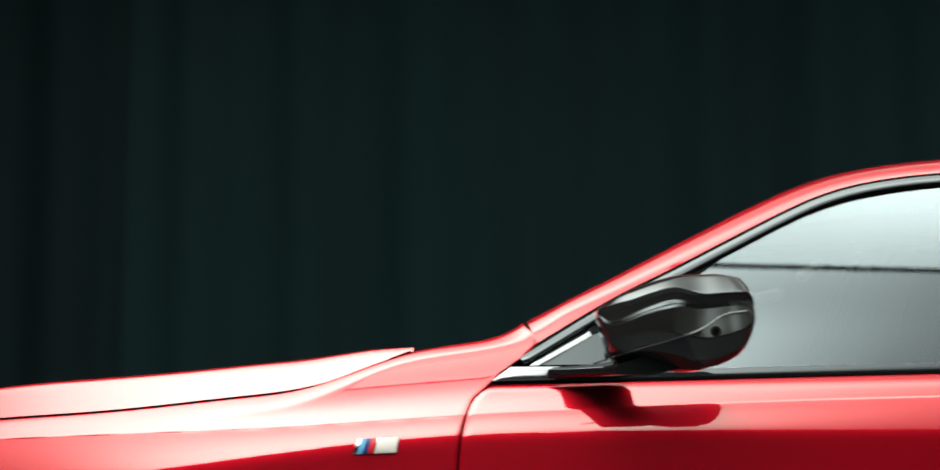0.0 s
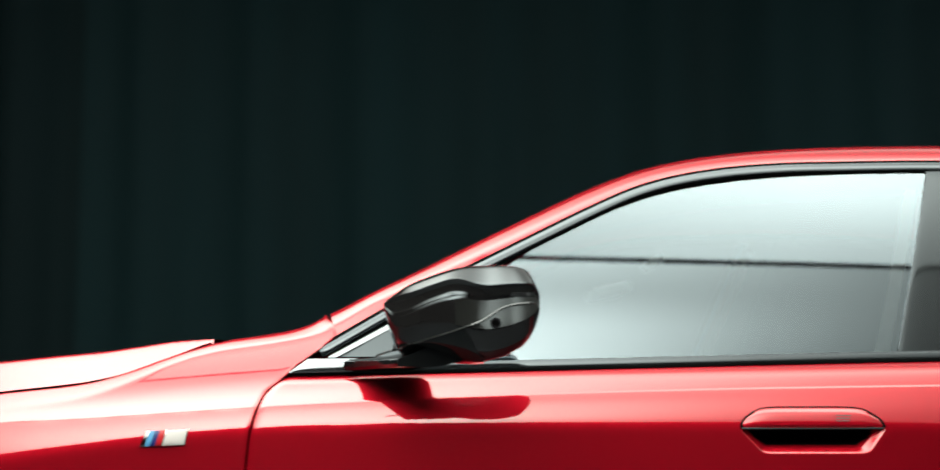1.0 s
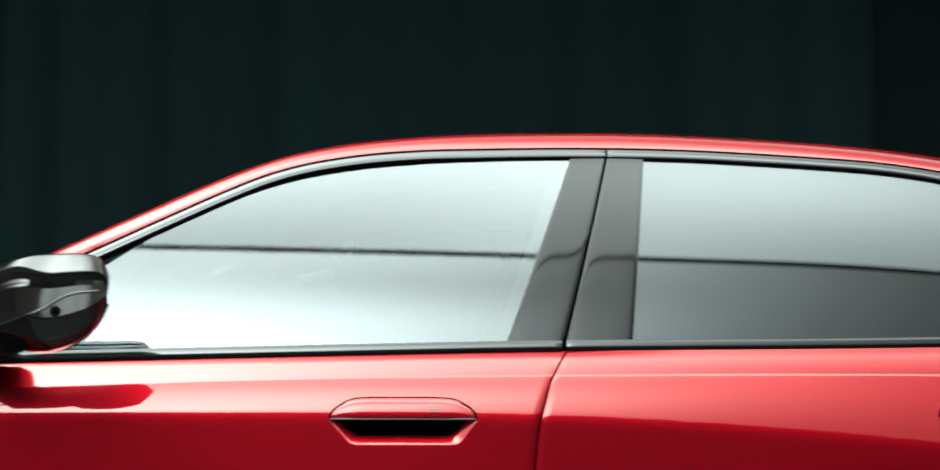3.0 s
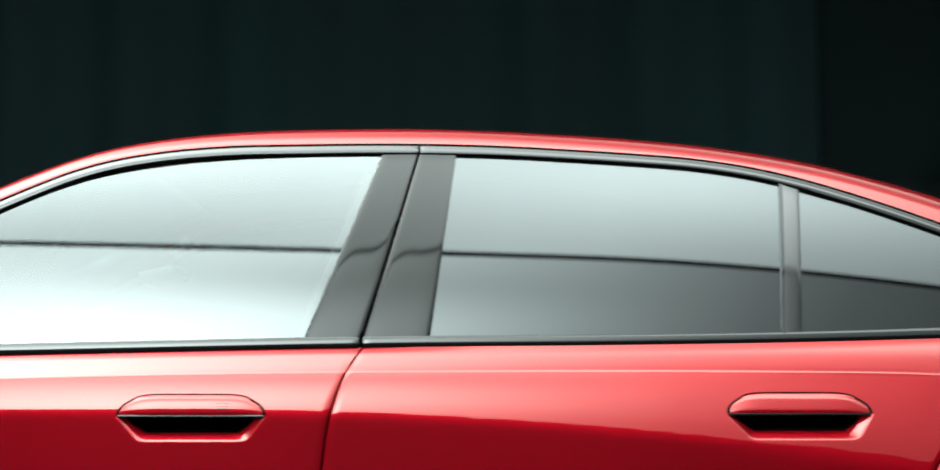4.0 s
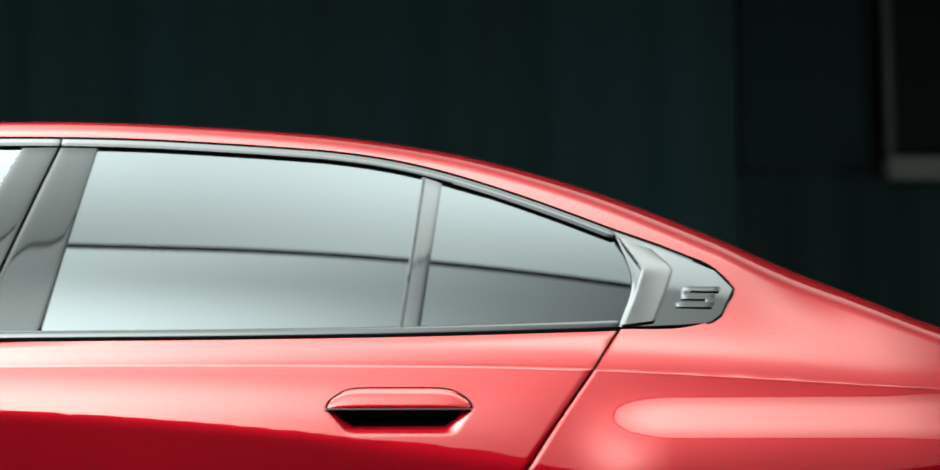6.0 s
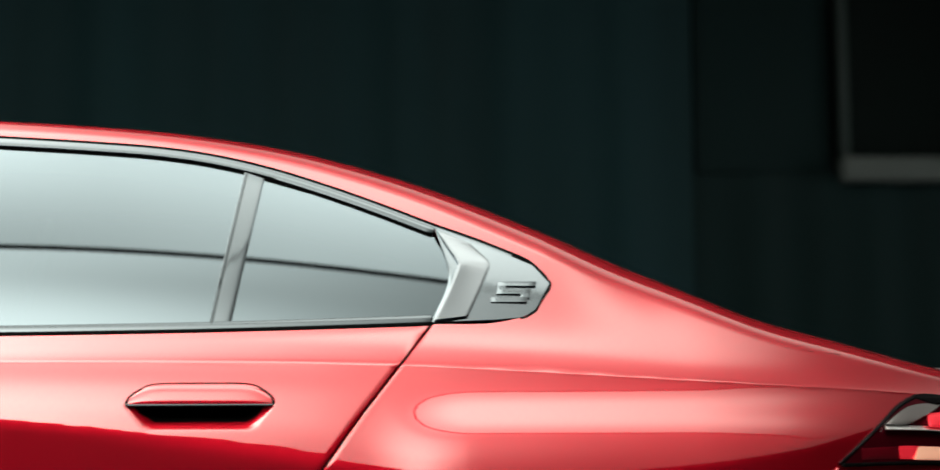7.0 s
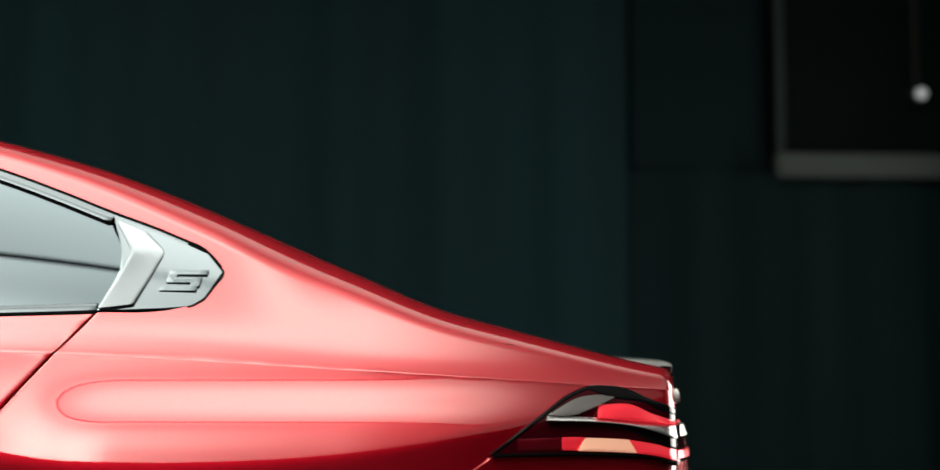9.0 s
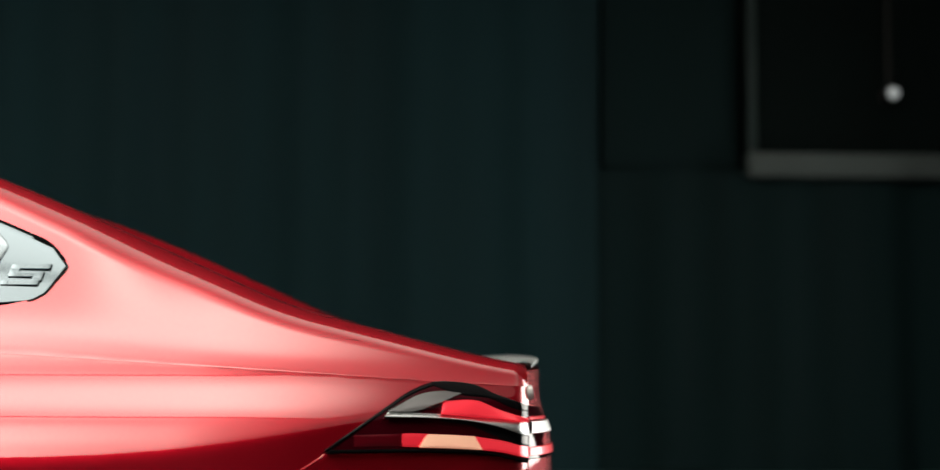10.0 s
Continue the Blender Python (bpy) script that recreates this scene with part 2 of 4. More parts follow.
def rimmed(rows, inward, gap=0.0, depth=0.018, sides="lrbt", radius=0.003):
    """Rows of (x, y, z) on the car's flank, with rounded edges that turn into the body. Rows run upwards, columns along x."""
    a = np.array(rows, float)

    def moved(edge, dx, dz, dy):
        e = edge.copy()
        e[:, 0] += dx
        e[:, 2] += dz
        e[:, 1] += dy * inward
        return e

    steps = ((0.0, 0.0), (radius * 0.7, radius * 0.3), (radius, radius), (radius, depth))
    if gap:
        if "l" in sides: a[:, 0, 0] += gap + radius
        if "r" in sides: a[:, -1, 0] -= gap + radius
        if "b" in sides: a[0, :, 2] += gap + radius
        if "t" in sides: a[-1, :, 2] -= gap + radius
    left = [moved(a[:, 0], -o, 0, i) for o, i in steps[1:]] if "l" in sides else []
    right = [moved(a[:, -1], o, 0, i) for o, i in steps[1:]] if "r" in sides else []
    a = np.concatenate([e[:, None] for e in left[::-1]] + [a] + [e[:, None] for e in right], axis=1)
    low = [moved(a[0], 0, -o, i) for o, i in steps[1:]] if "b" in sides else []
    top = [moved(a[-1], 0, o, i) for o, i in steps[1:]] if "t" in sides else []
    return np.concatenate([e[None] for e in low[::-1]] + [a] + [e[None] for e in top], axis=0)


def box(bm, cx, cy, cz, sx, sy, sz, bevel=0.0):
    m = Matrix.Translation((cx, cy, cz)) @ Matrix.Diagonal((sx, sy, sz, 1))
    vs = bmesh.ops.create_cube(bm, size=1, matrix=m)["verts"]
    if bevel:
        es = list({e for v in vs for e in v.link_edges})
        bmesh.ops.bevel(bm, geom=es, offset=bevel, segments=2, profile=0.6, affect="EDGES")
    return bm


# ---- the car's lines: x from nose to tail, half-widths, heights ----
crease_z = spline((0, 0.79), (0.5, 0.93), (1.068, 0.974), (1.271, 0.981), (1.476, 0.994), (1.661, 1.007), (1.89, 1.017), (2.254, 1.031), (2.86, 1.0425), (3.35, 1.0455), (3.67, 1.044), (3.95, 1.0385), (4.147, 1.029), (4.354, 1.017), (4.562, 1.004), (4.772, 0.992), (4.846, 0.985), (5.05, 0.972), soft=0.1)
top_z = spline((0, 0.81), (0.35, 0.92), (0.6, 0.972), (0.826, 0.995), (1.039, 1.01), (1.253, 1.033), (1.36, 1.045), (1.425, 1.06), (1.49, 1.084), (1.554, 1.115), (1.641, 1.13), (1.706, 1.144), (1.762, 1.163), (1.82, 1.197), (1.93, 1.252), (2.041, 1.31), (2.152, 1.367), (2.264, 1.422), (2.36, 1.46), (2.454, 1.482), (2.569, 1.498), (2.685, 1.507), (2.8, 1.511), (3.035, 1.512), (3.152, 1.508), (3.269, 1.502), (3.387, 1.495), (3.505, 1.485), (3.623, 1.47), (3.742, 1.449), (3.86, 1.419), (3.978, 1.383), (4.146, 1.318), (4.263, 1.268), (4.38, 1.217), (4.497, 1.166), (4.556, 1.139), (4.614, 1.117), (4.731, 1.086), (4.849, 1.055), (4.967, 1.026), (5.05, 1.01), soft=0.035)
frame_z = spline((1.7, 1.078), (1.791, 1.133), (1.931, 1.215), (2.04, 1.269), (2.151, 1.326), (2.266, 1.384), (2.325, 1.411), (2.384, 1.431), (2.49, 1.453), (2.605, 1.465), (2.75, 1.47), (2.93, 1.473), (3.152, 1.469), (3.266, 1.463), (3.38, 1.456), (3.493, 1.447), (3.6, 1.431), (3.7, 1.407), (3.815, 1.37), (3.928, 1.328), (4.012, 1.2945), (4.092, 1.2655), (4.146, 1.2425), (4.188, 1.2235), (4.203, 1.2075), (4.222, 1.184), soft=0.014)
belt_z = spline((1.703, 1.059), (1.98, 1.065), (2.354, 1.074), (2.87, 1.0855), (3.356, 1.091), (3.629, 1.096), (3.835, 1.102), (4, 1.108), (4.147, 1.117), (4.178, 1.127), (4.199, 1.147), (4.218, 1.172), soft=0.008)
pane_top_z = spline((1.9, 1.13), (1.95, 1.16), (2.099, 1.263), (2.15, 1.297), (2.206, 1.326), (2.264, 1.354), (2.38, 1.398), (2.49, 1.421), (2.6, 1.434), (2.72, 1.441), (2.905, 1.446), (3.04, 1.444), (3.153, 1.441), (3.266, 1.438), (3.378, 1.43), (3.491, 1.42), (3.603, 1.403), (3.653, 1.393), (3.69, 1.379), (3.818, 1.341), (3.927, 1.299), (4.008, 1.269))
turn_z = spline((0.4, 0.82), (1, 0.887), (1.258, 0.922), (1.479, 0.952), (1.66, 0.967), (1.9, 0.971), (2.4, 0.973), (2.84, 0.97), (3.056, 0.960), (3.256, 0.946), (3.457, 0.928), (3.659, 0.901), (3.79, 0.879), (3.95, 0.858), (4.1, 0.848), (4.3, 0.853), (4.5, 0.872), (4.66, 0.902), (4.8, 0.93), (5.05, 0.95), soft=0.1)


def taper(x):
    """How far the plan narrows towards nose and tail."""
    return 0.5 * np.maximum(0, x - 4.45) ** 2 + 40 * np.maximum(0, x - 5.021) ** 2 + 0.13 * np.maximum(0, 1.3 - x) ** 2 + 1.6 * np.maximum(0, 0.45 - x) ** 2


def pane_y(x, z):
    """Half-width of the glass plane, which leans inwards and is slightly barrelled."""
    d = z - 1.1
    return 0.863 - (0.40 + 0.017 * np.clip(x - 2.3, -0.6, 2.0) + 0.052 * np.clip(x - 3.25, 0, 1.1) ** 2) * d - 0.2 * d * d - 0.012 * ((x - 2.8) / 1.2) ** 2 - taper(x)


def crease_y(x):
    return 0.915 - taper(x) - 0.006 * np.maximum(0, x - 3.4)


XS = np.linspace(0.0, 5.06, 254)
ZS = np.linspace(0.15, 1.08, 187)


def flank_table():
    """The flank below the crease: its lean, summed from the crease down."""
    gx, gz = np.meshgrid(XS, ZS, indexing="ij")
    zc, zt = crease_z(gx), turn_z(gx)
    low = 0.10 * step(gz, 0.62, 0.9) - 0.16 * step(-gz, -0.62, -0.25)
    turned = step(gz, zt - 0.014, zt + 0.014)
    upper = low + 0.24 * turned + 0.215 * np.clip((gz - zt) / (zc - zt), 0, 1)
    # the haunch over the rear wheel: a lying oval swelling below the crease
    e = (gz - 0.957) / 0.043
    swell = 0.29 * step(gx, 3.885, 4.075) * (1 - step(gx, 4.60, 4.92)) * np.exp(-1.5 * e * e)
    haunch = low + (0.37 - 0.11 * step(-e, 1.0, 2.6)) * turned + swell
    upper = upper + (haunch - upper) * step(gx, 3.80, 4.02)
    dz = ZS[1] - ZS[0]
    part_in = np.clip((zc - gz) / dz, 0, 1)
    mean = upper + 0.5 * part_in * np.gradient(upper, axis=1)
    return np.cumsum((mean * part_in)[:, ::-1], axis=1)[:, ::-1] * dz


FLANK = flank_table()


def side_y(x, z):
    """Half-width of the painted side at x and height z."""
    x, z = np.broadcast_arrays(np.asarray(x, float), np.asarray(z, float))
    fx = np.clip((x - XS[0]) / (XS[1] - XS[0]), 0, len(XS) - 1.001)
    fz = np.clip((z - ZS[0]) / (ZS[1] - ZS[0]), 0, len(ZS) - 1.001)
    i, j = fx.astype(int), fz.astype(int)
    a, b = fx - i, fz - j
    low = (FLANK[i, j] * (1 - a) + FLANK[i + 1, j] * a) * (1 - b) + (FLANK[i, j + 1] * (1 - a) + FLANK[i + 1, j + 1] * a) * b
    zc = crease_z(x)
    yc = crease_y(x)
    high = pane_y(x, z) + (yc - pane_y(x, zc)) * np.exp(-np.maximum(z - zc, 0) / 0.042)
    high = high - 1.1 * step(x, 4.2, 4.42) * (1 - step(x, 4.75, 5.0)) * np.maximum(0, z - zc - 0.03) ** 2
    return np.where(z <= zc, yc + low, high)


def round_end(x):
    """How far the shoulder turns over: short of level beside the hood, level along roof and tail."""
    return math.pi / 2 * (0.62 + 0.38 * float(step(x, 1.5, 1.78)))


round_h = spline((0.0, 0.03), (1.3, 0.03), (1.5, 0.024), (1.75, 0.024), (2.1, 0.037), (3.4, 0.034), (3.9, 0.044), (4.3, 0.06), (4.6, 0.045), (5.05, 0.022), soft=0.08)
round_w = spline((0.0, 0.034), (1.3, 0.034), (1.5, 0.034), (1.75, 0.034), (2.1, 0.052), (3.4, 0.058), (3.9, 0.09), (4.3, 0.11), (4.6, 0.10), (5.05, 0.06), soft=0.08)


def section(x, z0, n, m=9):
    """Points (y, z) of the side from height z0 up to the top line: n along the side, then m round the shoulder."""
    zt, h, w = float(top_z(x)), float(round_h(x)), float(round_w(x))
    z1 = max(zt - h, z0 + 0.004)
    h = zt - z1
    th = np.linspace(0, round_end(x), m)[1:]
    zs = np.r_[np.linspace(z0, z1, n), z1 + h * np.sin(th) / np.sin(th[-1])]
    ys = side_y(x, zs) - np.r_[np.zeros(n), w * (1 - np.cos(th))]
    return list(zip(ys.tolist(), zs.tolist()))


def top_edge(x):
    return section(x, float(top_z(x)) - 0.05, 3)[-1]


car = new("car")
tagged(car, "red metallic sports saloon with black trim and dark mirrors", "car")


# ---- the studio ----
def room():
    bm = bmesh.new()
    box(bm, 4.0, -1.5, -0.05, 30, 22.4, 0.1)
    tagged(finish("floor", bm, FLOOR), "dark smooth concrete studio floor", "floor", kind="structure")
    for name, c, s in (("wall_south", (4, -12.6, 3.6), (30, 0.2, 7.2)), ("wall_west", (-11.1, -1.5, 3.6), (0.2, 22, 7.2)),
                       ("wall_east", (19.1, -1.5, 3.6), (0.2, 22, 7.2)), ("wall_north", (4, 9.6, 3.6), (30, 0.2, 7.2))):
        bm = bmesh.new()
        box(bm, *c, *s)
        tagged(finish(name, bm, PALE_WALL if name == "wall_south" else WALL), "grey painted studio wall" if name == "wall_south" else "dark painted studio wall", "wall", kind="structure")
    bm = bmesh.new()
    box(bm, 4.0, -1.5, 7.25, 30, 22.4, 0.1)
    tagged(finish("ceiling", bm, WALL), "dark painted studio ceiling", "ceiling", kind="structure")


def drape(x0, x1, z0, z1, y, seed):
    """A hanging curtain with uneven soft folds."""
    rnd = random.Random(seed)
    ph = [rnd.uniform(0, 6.28) for _ in range(6)]
    n = int((x1 - x0) / 0.03)
    rows = []
    for z in np.linspace(z0, z1, 14):
        row = []
        k = (z1 - z) / (z1 - z0)
        for i in range(n + 1):
            x = x0 + (x1 - x0) * i / n
            d = 0.026 * math.sin(x * 13 + ph[0] + 0.6 * math.sin(x * 1.7 + ph[1])) + 0.03 * math.sin(x * 7.3 + ph[2] + 0.2 * z) + 0.06 * math.sin(x * 2.1 + ph[3])
            row.append((x, y + d * (0.55 + 0.45 * k), z + 0.006 * math.sin(x * 5 + ph[4])))
        rows.append(row)
    return grid_mesh(rows)


def backdrop():
    # one curtain in three spans; the left two carry shade in their colour
    spans = ((-7.0, -2.95, 0.02, 6.8, 7.5, 3, CURTAIN_DEEP_SHADE, "studio curtain in soft folds, deep shade put into its colour"), (-3.0, -0.95, 0.02, 6.8, 7.5, 4, CURTAIN_HALF_SHADE, "studio curtain in soft folds, half shade put into its colour"), (-1.0, 6.25, 0.02, 6.8, 7.5, 2, CURTAIN, "heavy dark green-black studio curtain hanging in soft folds"), (6.2, 9.9, 0.02, 2.55, 7.6, 5, DARK_DRAPE, "black drape hanging below the framed screen"), (9.8, 15.0, 0.02, 6.8, 7.5, 6, DARK_DRAPE, "black studio drape beside the framed screen"))
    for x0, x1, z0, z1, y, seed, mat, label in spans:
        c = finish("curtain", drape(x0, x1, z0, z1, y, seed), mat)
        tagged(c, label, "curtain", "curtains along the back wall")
    # the opening beside the curtains, with its pale sill
    niche = new("wall_screen")
    tagged(niche, "dark framed screen with a pale sill above the curtain", "screen")
    bm = bmesh.new()
    box(bm, 8.85, 7.68, 3.8, 2.66, 0.06, 2.3)
    part("panel", bm, SCREEN_DARK, niche)
    bm = bmesh.new()
    box(bm, 8.86, 7.55, 2.573, 2.70, 0.2, 0.2, 0.02)
    part("sill", bm, SILL_PAINT, niche, "pale grey sill")
    bm = bmesh.new()
    box(bm, 7.57, 7.62, 3.7, 0.07, 0.12, 2.0, 0.01)
    part("frame_post", bm, WALL, niche)
    bm = bmesh.new()
    box(bm, 6.88, 7.70, 3.72, 1.15, 0.05, 2.3)
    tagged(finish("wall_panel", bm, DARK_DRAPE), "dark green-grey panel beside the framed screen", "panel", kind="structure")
    lamp = new("spot_lamp")
    lamp.location = (8.752, 7.5, 3.198)
    tagged(lamp, "small lit studio lamp in a black housing", "lamp")
    bm = bmesh.new()
    bmesh.ops.create_cone(bm, cap_ends=True, segments=24, radius1=0.075, radius2=0.055, depth=0.2, matrix=Matrix.Translation((0, 0.1, 0)) @ pose(0, 0, 0, 90))
    part("housing", bm, CANOPY_FRAME, lamp)
    bm = bmesh.new()
    bmesh.ops.create_uvsphere(bm, u_segments=20, v_segments=10, radius=0.047, matrix=Matrix.Diagonal((1, 0.4, 1, 1)))
    part("bulb", bm, LAMP_GLOW, lamp, "glowing white bulb")
    bm = bmesh.new()
    box(bm, 0, 0.12, 0.9, 0.03, 0.03, 1.75)
    part("bracket", bm, CANOPY_FRAME, lamp)


def canopy():
    """The overhead light: two cloth panels in a black frame, hung from the ceiling."""
    top = new("light_canopy")
    tagged(top, "large overhead light canopy with white cloth panels", "studio light")
    for name, x0, x1, y0, y1, mat in (("outer_cloth", -4.5, 14.0, -8.2, SEAM_Y - 0.048, OUTER_CLOTH), ("inner_cloth", -4.5, 14.0, SEAM_Y + 0.048, 3.4, INNER_CLOTH)):
        bm = bmesh.new()
        box(bm, (x0 + x1) / 2, (y0 + y1) / 2, CANOPY_Z + 0.01, x1 - x0, y1 - y0, 0.02)
        part(name, bm, mat, top, "white lit cloth panel")
        bm = bmesh.new()
        box(bm, (x0 + x1) / 2, (y0 + y1) / 2, CANOPY_Z + 0.09, x1 - x0 + 0.02, y1 - y0 + 0.02, 0.12)
        part("frame", bm, CANOPY_FRAME, top)
    for x in (-3.0, 2.2, 7.4, 12.6):
        for y in (-6.2, 0.8):
            bm = bmesh.new()
            bmesh.ops.create_cone(bm, segments=10, radius1=0.008, radius2=0.008, depth=1.1, matrix=Matrix.Translation((x, y, CANOPY_Z + 0.67)))
            part("cable", bm, CANOPY_FRAME, top)


def tail_softbox():
    """A standing softbox behind the car, which whitens the edge of its tail."""
    top = new("softbox")
    top.location = (11.2, 5.0, 0)
    top.rotation_euler = (0, 0, radians(43))
    tagged(top, "tall white softbox on a black stand behind the car", "studio light")
    bm = bmesh.new()
    box(bm, 0, 0, 1.7, 0.02, 3.8, 2.8)
    part("diffuser", bm, SOFTBOX_CLOTH, top, "white lit diffuser cloth")
    bm = bmesh.new()
    box(bm, 0.12, 0, 1.7, 0.2, 3.9, 2.9, 0.03)
    part("casing", bm, CANOPY_FRAME, top, "black casing")
    for y in (-1.5, 1.5):
        bm = bmesh.new()
        bmesh.ops.create_cone(bm, cap_ends=True, segments=12, radius1=0.03, radius2=0.03, depth=0.3, matrix=Matrix.Translation((0.12, y, 0.15)))
        part("leg", bm, CANOPY_FRAME, top)
        bm = bmesh.new()
        box(bm, 0.12, y, 0.02, 0.9, 0.08, 0.04, 0.008)
        part("foot", bm, CANOPY_FRAME, top)


# ---- seams of the side: x at height z ----
seam_front = spline((0.3, 1.645), (0.7, 1.642), (0.901, 1.643), (0.964, 1.649), (1.004, 1.658), (1.03, 1.67), (1.0585, 1.703), (1.078, 1.723), (1.107, 1.763), (1.132, 1.79), (1.16, 1.77))
seam_mid = spline((0.3, 2.803), (0.6, 2.806), (0.877, 2.817), (0.971, 2.83), (1.043, 2.854), (1.087, 2.881))
seam_rear = spline((0.3, 3.5), (0.45, 3.53), (0.6, 3.625), (0.75, 3.735), (0.858, 3.816), (0.952, 3.883), (1.043, 3.953), (1.108, 4.003))
AXLES = (0.90, 3.895)
ARCH_R, HUB_Z = 0.41, 0.36


def foot_z(x):
    z = 0.27
    for a in AXLES:
        if abs(x - a) < ARCH_R:
            z = max(z, HUB_Z + math.sqrt(ARCH_R ** 2 - (x - a) ** 2))
    return z


def merged(values, lo, hi, n, extra):
    v = sorted(list(np.linspace(lo, hi, n)) + [e for e in extra if lo < e < hi])
    out = [v[0]]
    for e in v[1:]:
        if e - out[-1] > 1e-4:
            out.append(e)
    out[-1] = hi
    return np.array(out)


def pocket(x, z, hx, hz):
    """How deep the handle's bowl is pressed into the door: four sloping faces, then a steep drop behind the grip."""
    down = hz - z
    faces = (1.05 * (0.0405 - down), 0.9 * (0.027 + down), 0.8 * (x - hx + 0.1235 - 0.9 * abs(down)), 0.6 * (hx + 0.1240 - 0.75 * np.maximum(down, -1.4 * down) - x))
    k = 0.0032
    d = -k * np.log(sum(np.exp(-np.clip(f, -0.03, 0.05) / k) for f in faces))
    d = 0.0005 * np.log1p(np.exp(np.clip(d / 0.0005, -30, 60)))
    return d + 1.4 * np.clip(d - 0.0095, 0, 0.012)


def door(name, sg, left, right, hx, hz, label):
    dense_u = [(x - float(left(hz))) / float(right(hz) - left(hz)) for x in np.arange(hx - 0.130, hx + 0.131, 0.0024)]
    us = merged(None, 0, 1, 70, dense_u)
    zc0 = float(crease_z(hx))
    dense_v = [(z - 0.27) / (zc0 - 0.27) for z in np.arange(hz - 0.050, hz + 0.036, 0.0018)]
    vs = np.r_[merged(None, 0, 1, 60, dense_v + [0.990, 0.996]), 1.06, 1.12, np.linspace(1.2, 1.65, 6), np.linspace(1.70, 2, 9)]
    rows = []
    for v in vs:
        x = left(1.05) + us * (right(1.05) - left(1.05))
        for _ in range(3):
            zc = crease_z(x)
            z = 0.27 + v * (zc - 0.27) if v <= 1 else zc + (v - 1) * (belt_z(x) - zc)
            x = left(z) + us * (right(z) - left(z))
        roll = np.clip(z - belt_z(x) + 0.016, 0, 0.02) ** 2 * (1 - 0.8 * step(x, 2.85, 3.15))
        y = side_y(x, z) - pocket(x, z, hx, hz) - 46 * roll
        rows.append(np.stack([x, sg * y, z], axis=1))
    ob = part(name, grid_mesh(rimmed(rows, -sg, 0.0012)), PAINT, car, label)
    # the grip over the bowl's upper half, with a dark gap round it
    def plate(grow, out, low, up=0.0):
        rows = []
        for v in np.linspace(0, 1, 14):
            u = np.linspace(-1, 1, 61)
            x = hx + (0.1228 + grow) * (1 - 0.17 * v ** 2.2) * u
            z = hz + low + v * (0.033 + grow + up - low) * (1 - 0.30 * abs(u) ** 7)
            y = side_y(x, z) + out * (1 - abs(u) ** 6) * (1 - (2 * v - 1) ** 4 * 0.5)
            rows.append(np.stack([x, sg * y, z], axis=1))
        return rows

    grip = part("door_handle", grid_mesh(rimmed(plate(0, 0.0045, 0.001), -sg, 0.0, 0.012, radius=0.0025)), PAINT, ob, "red flush pull handle")
    # thin black sheet, slightly wider than the grip, painted as its shadow gap
    part("grip_gap_shade", grid_mesh([r + np.array([0, sg * 0.0007, 0]) for r in plate(0.0011, 0.0, 0.002, 0.0032)]), RUBBER, ob, "black sheet painting the shadow gap round the handle")
    rows = [[(hx + u * 0.1205, sg * float(side_y(hx + u * 0.1205, hz) + o), hz + dz) for u in np.linspace(-1, 1, 30)] for o, dz in ((0.0018, 0.0024), (0.0026, 0.0006), (0.0018, -0.0012), (-0.006, -0.0014))]
    part("handle_edge", grid_mesh(rows), PILLAR, grip)
    # black sheet over the bowl's depth, painting the shade under the grip
    rows = []
    for v in np.linspace(0, 1, 12):
        u = np.linspace(-1, 1, 40)
        x = hx + (0.076 + 0.044 * v) * u
        z = hz - 0.0275 * (1 - v) + 0 * u
        rows.append(np.stack([x, sg * (side_y(x, z) - np.maximum(pocket(x, z, hx, hz), 0.0105) + 0.0012), z], axis=1))
    part("handle_bowl_shade", grid_mesh(rows), RUBBER, ob, "black sheet painting the shade behind the handle")
    if name == "front_door":
        for k in range(3):
            rows = []
            for dz in (0.0, 0.0016):
                x = np.linspace(hx + 0.040, hx + 0.062 + 0.002 * k, 6)
                z = np.full(6, hz + 0.0125 + 0.0045 * k + dz)
                rows.append(np.stack([x, sg * (side_y(x, z) + 0.0052), z], axis=1))
            part("touch_mark", grid_mesh(rows), SATIN, grip)
    return ob


def fender(sg):
    rows = []
    xs = np.r_[np.linspace(0.42, 1.2, 50), np.linspace(1.22, 1.70, 44)]
    cols = []
    for xk in xs:
        w = step(xk, 1.3, 1.70) if xk < 1.70 else 1.0
        xe = xk + (float(seam_front(1.165)) - 1.70) * w
        zt, h, rw = float(top_z(xe)), float(round_h(xe)), float(round_w(xe))
        zc = float(crease_z(xk + (float(seam_front(1.02)) - 1.70) * w))
        z0 = foot_z(xk)
        z1 = max(zt - h, zc + 0.006)
        h = zt - z1
        zs = list(np.linspace(z0, 0.80, 16)[:-1]) + list(0.80 + (zc - 0.80) * np.r_[np.linspace(0, 0.97, 44), 0.985, 0.994, 1.0]) + list(zc + (z1 - zc) * np.r_[0.08, 0.2, np.linspace(0.35, 1, 8)])
        th = np.linspace(0, round_end(xe), 10)[1:]
        za = np.r_[zs, z1 + h * np.sin(th) / np.sin(th[-1])]
        xa = xk + (seam_front(za) - 1.70) * w
        ya = side_y(xa, za) - np.r_[np.zeros(len(zs)), rw * (1 - np.cos(th))]
        col = np.stack([xa, sg * ya, za], axis=1)
        cols.append(col)
    rows = [list(r) for r in zip(*cols)]
    return part("fender", grid_mesh(rimmed(rows, -sg, 0.0012, sides="r")), PAINT, car, "red front fender panel")


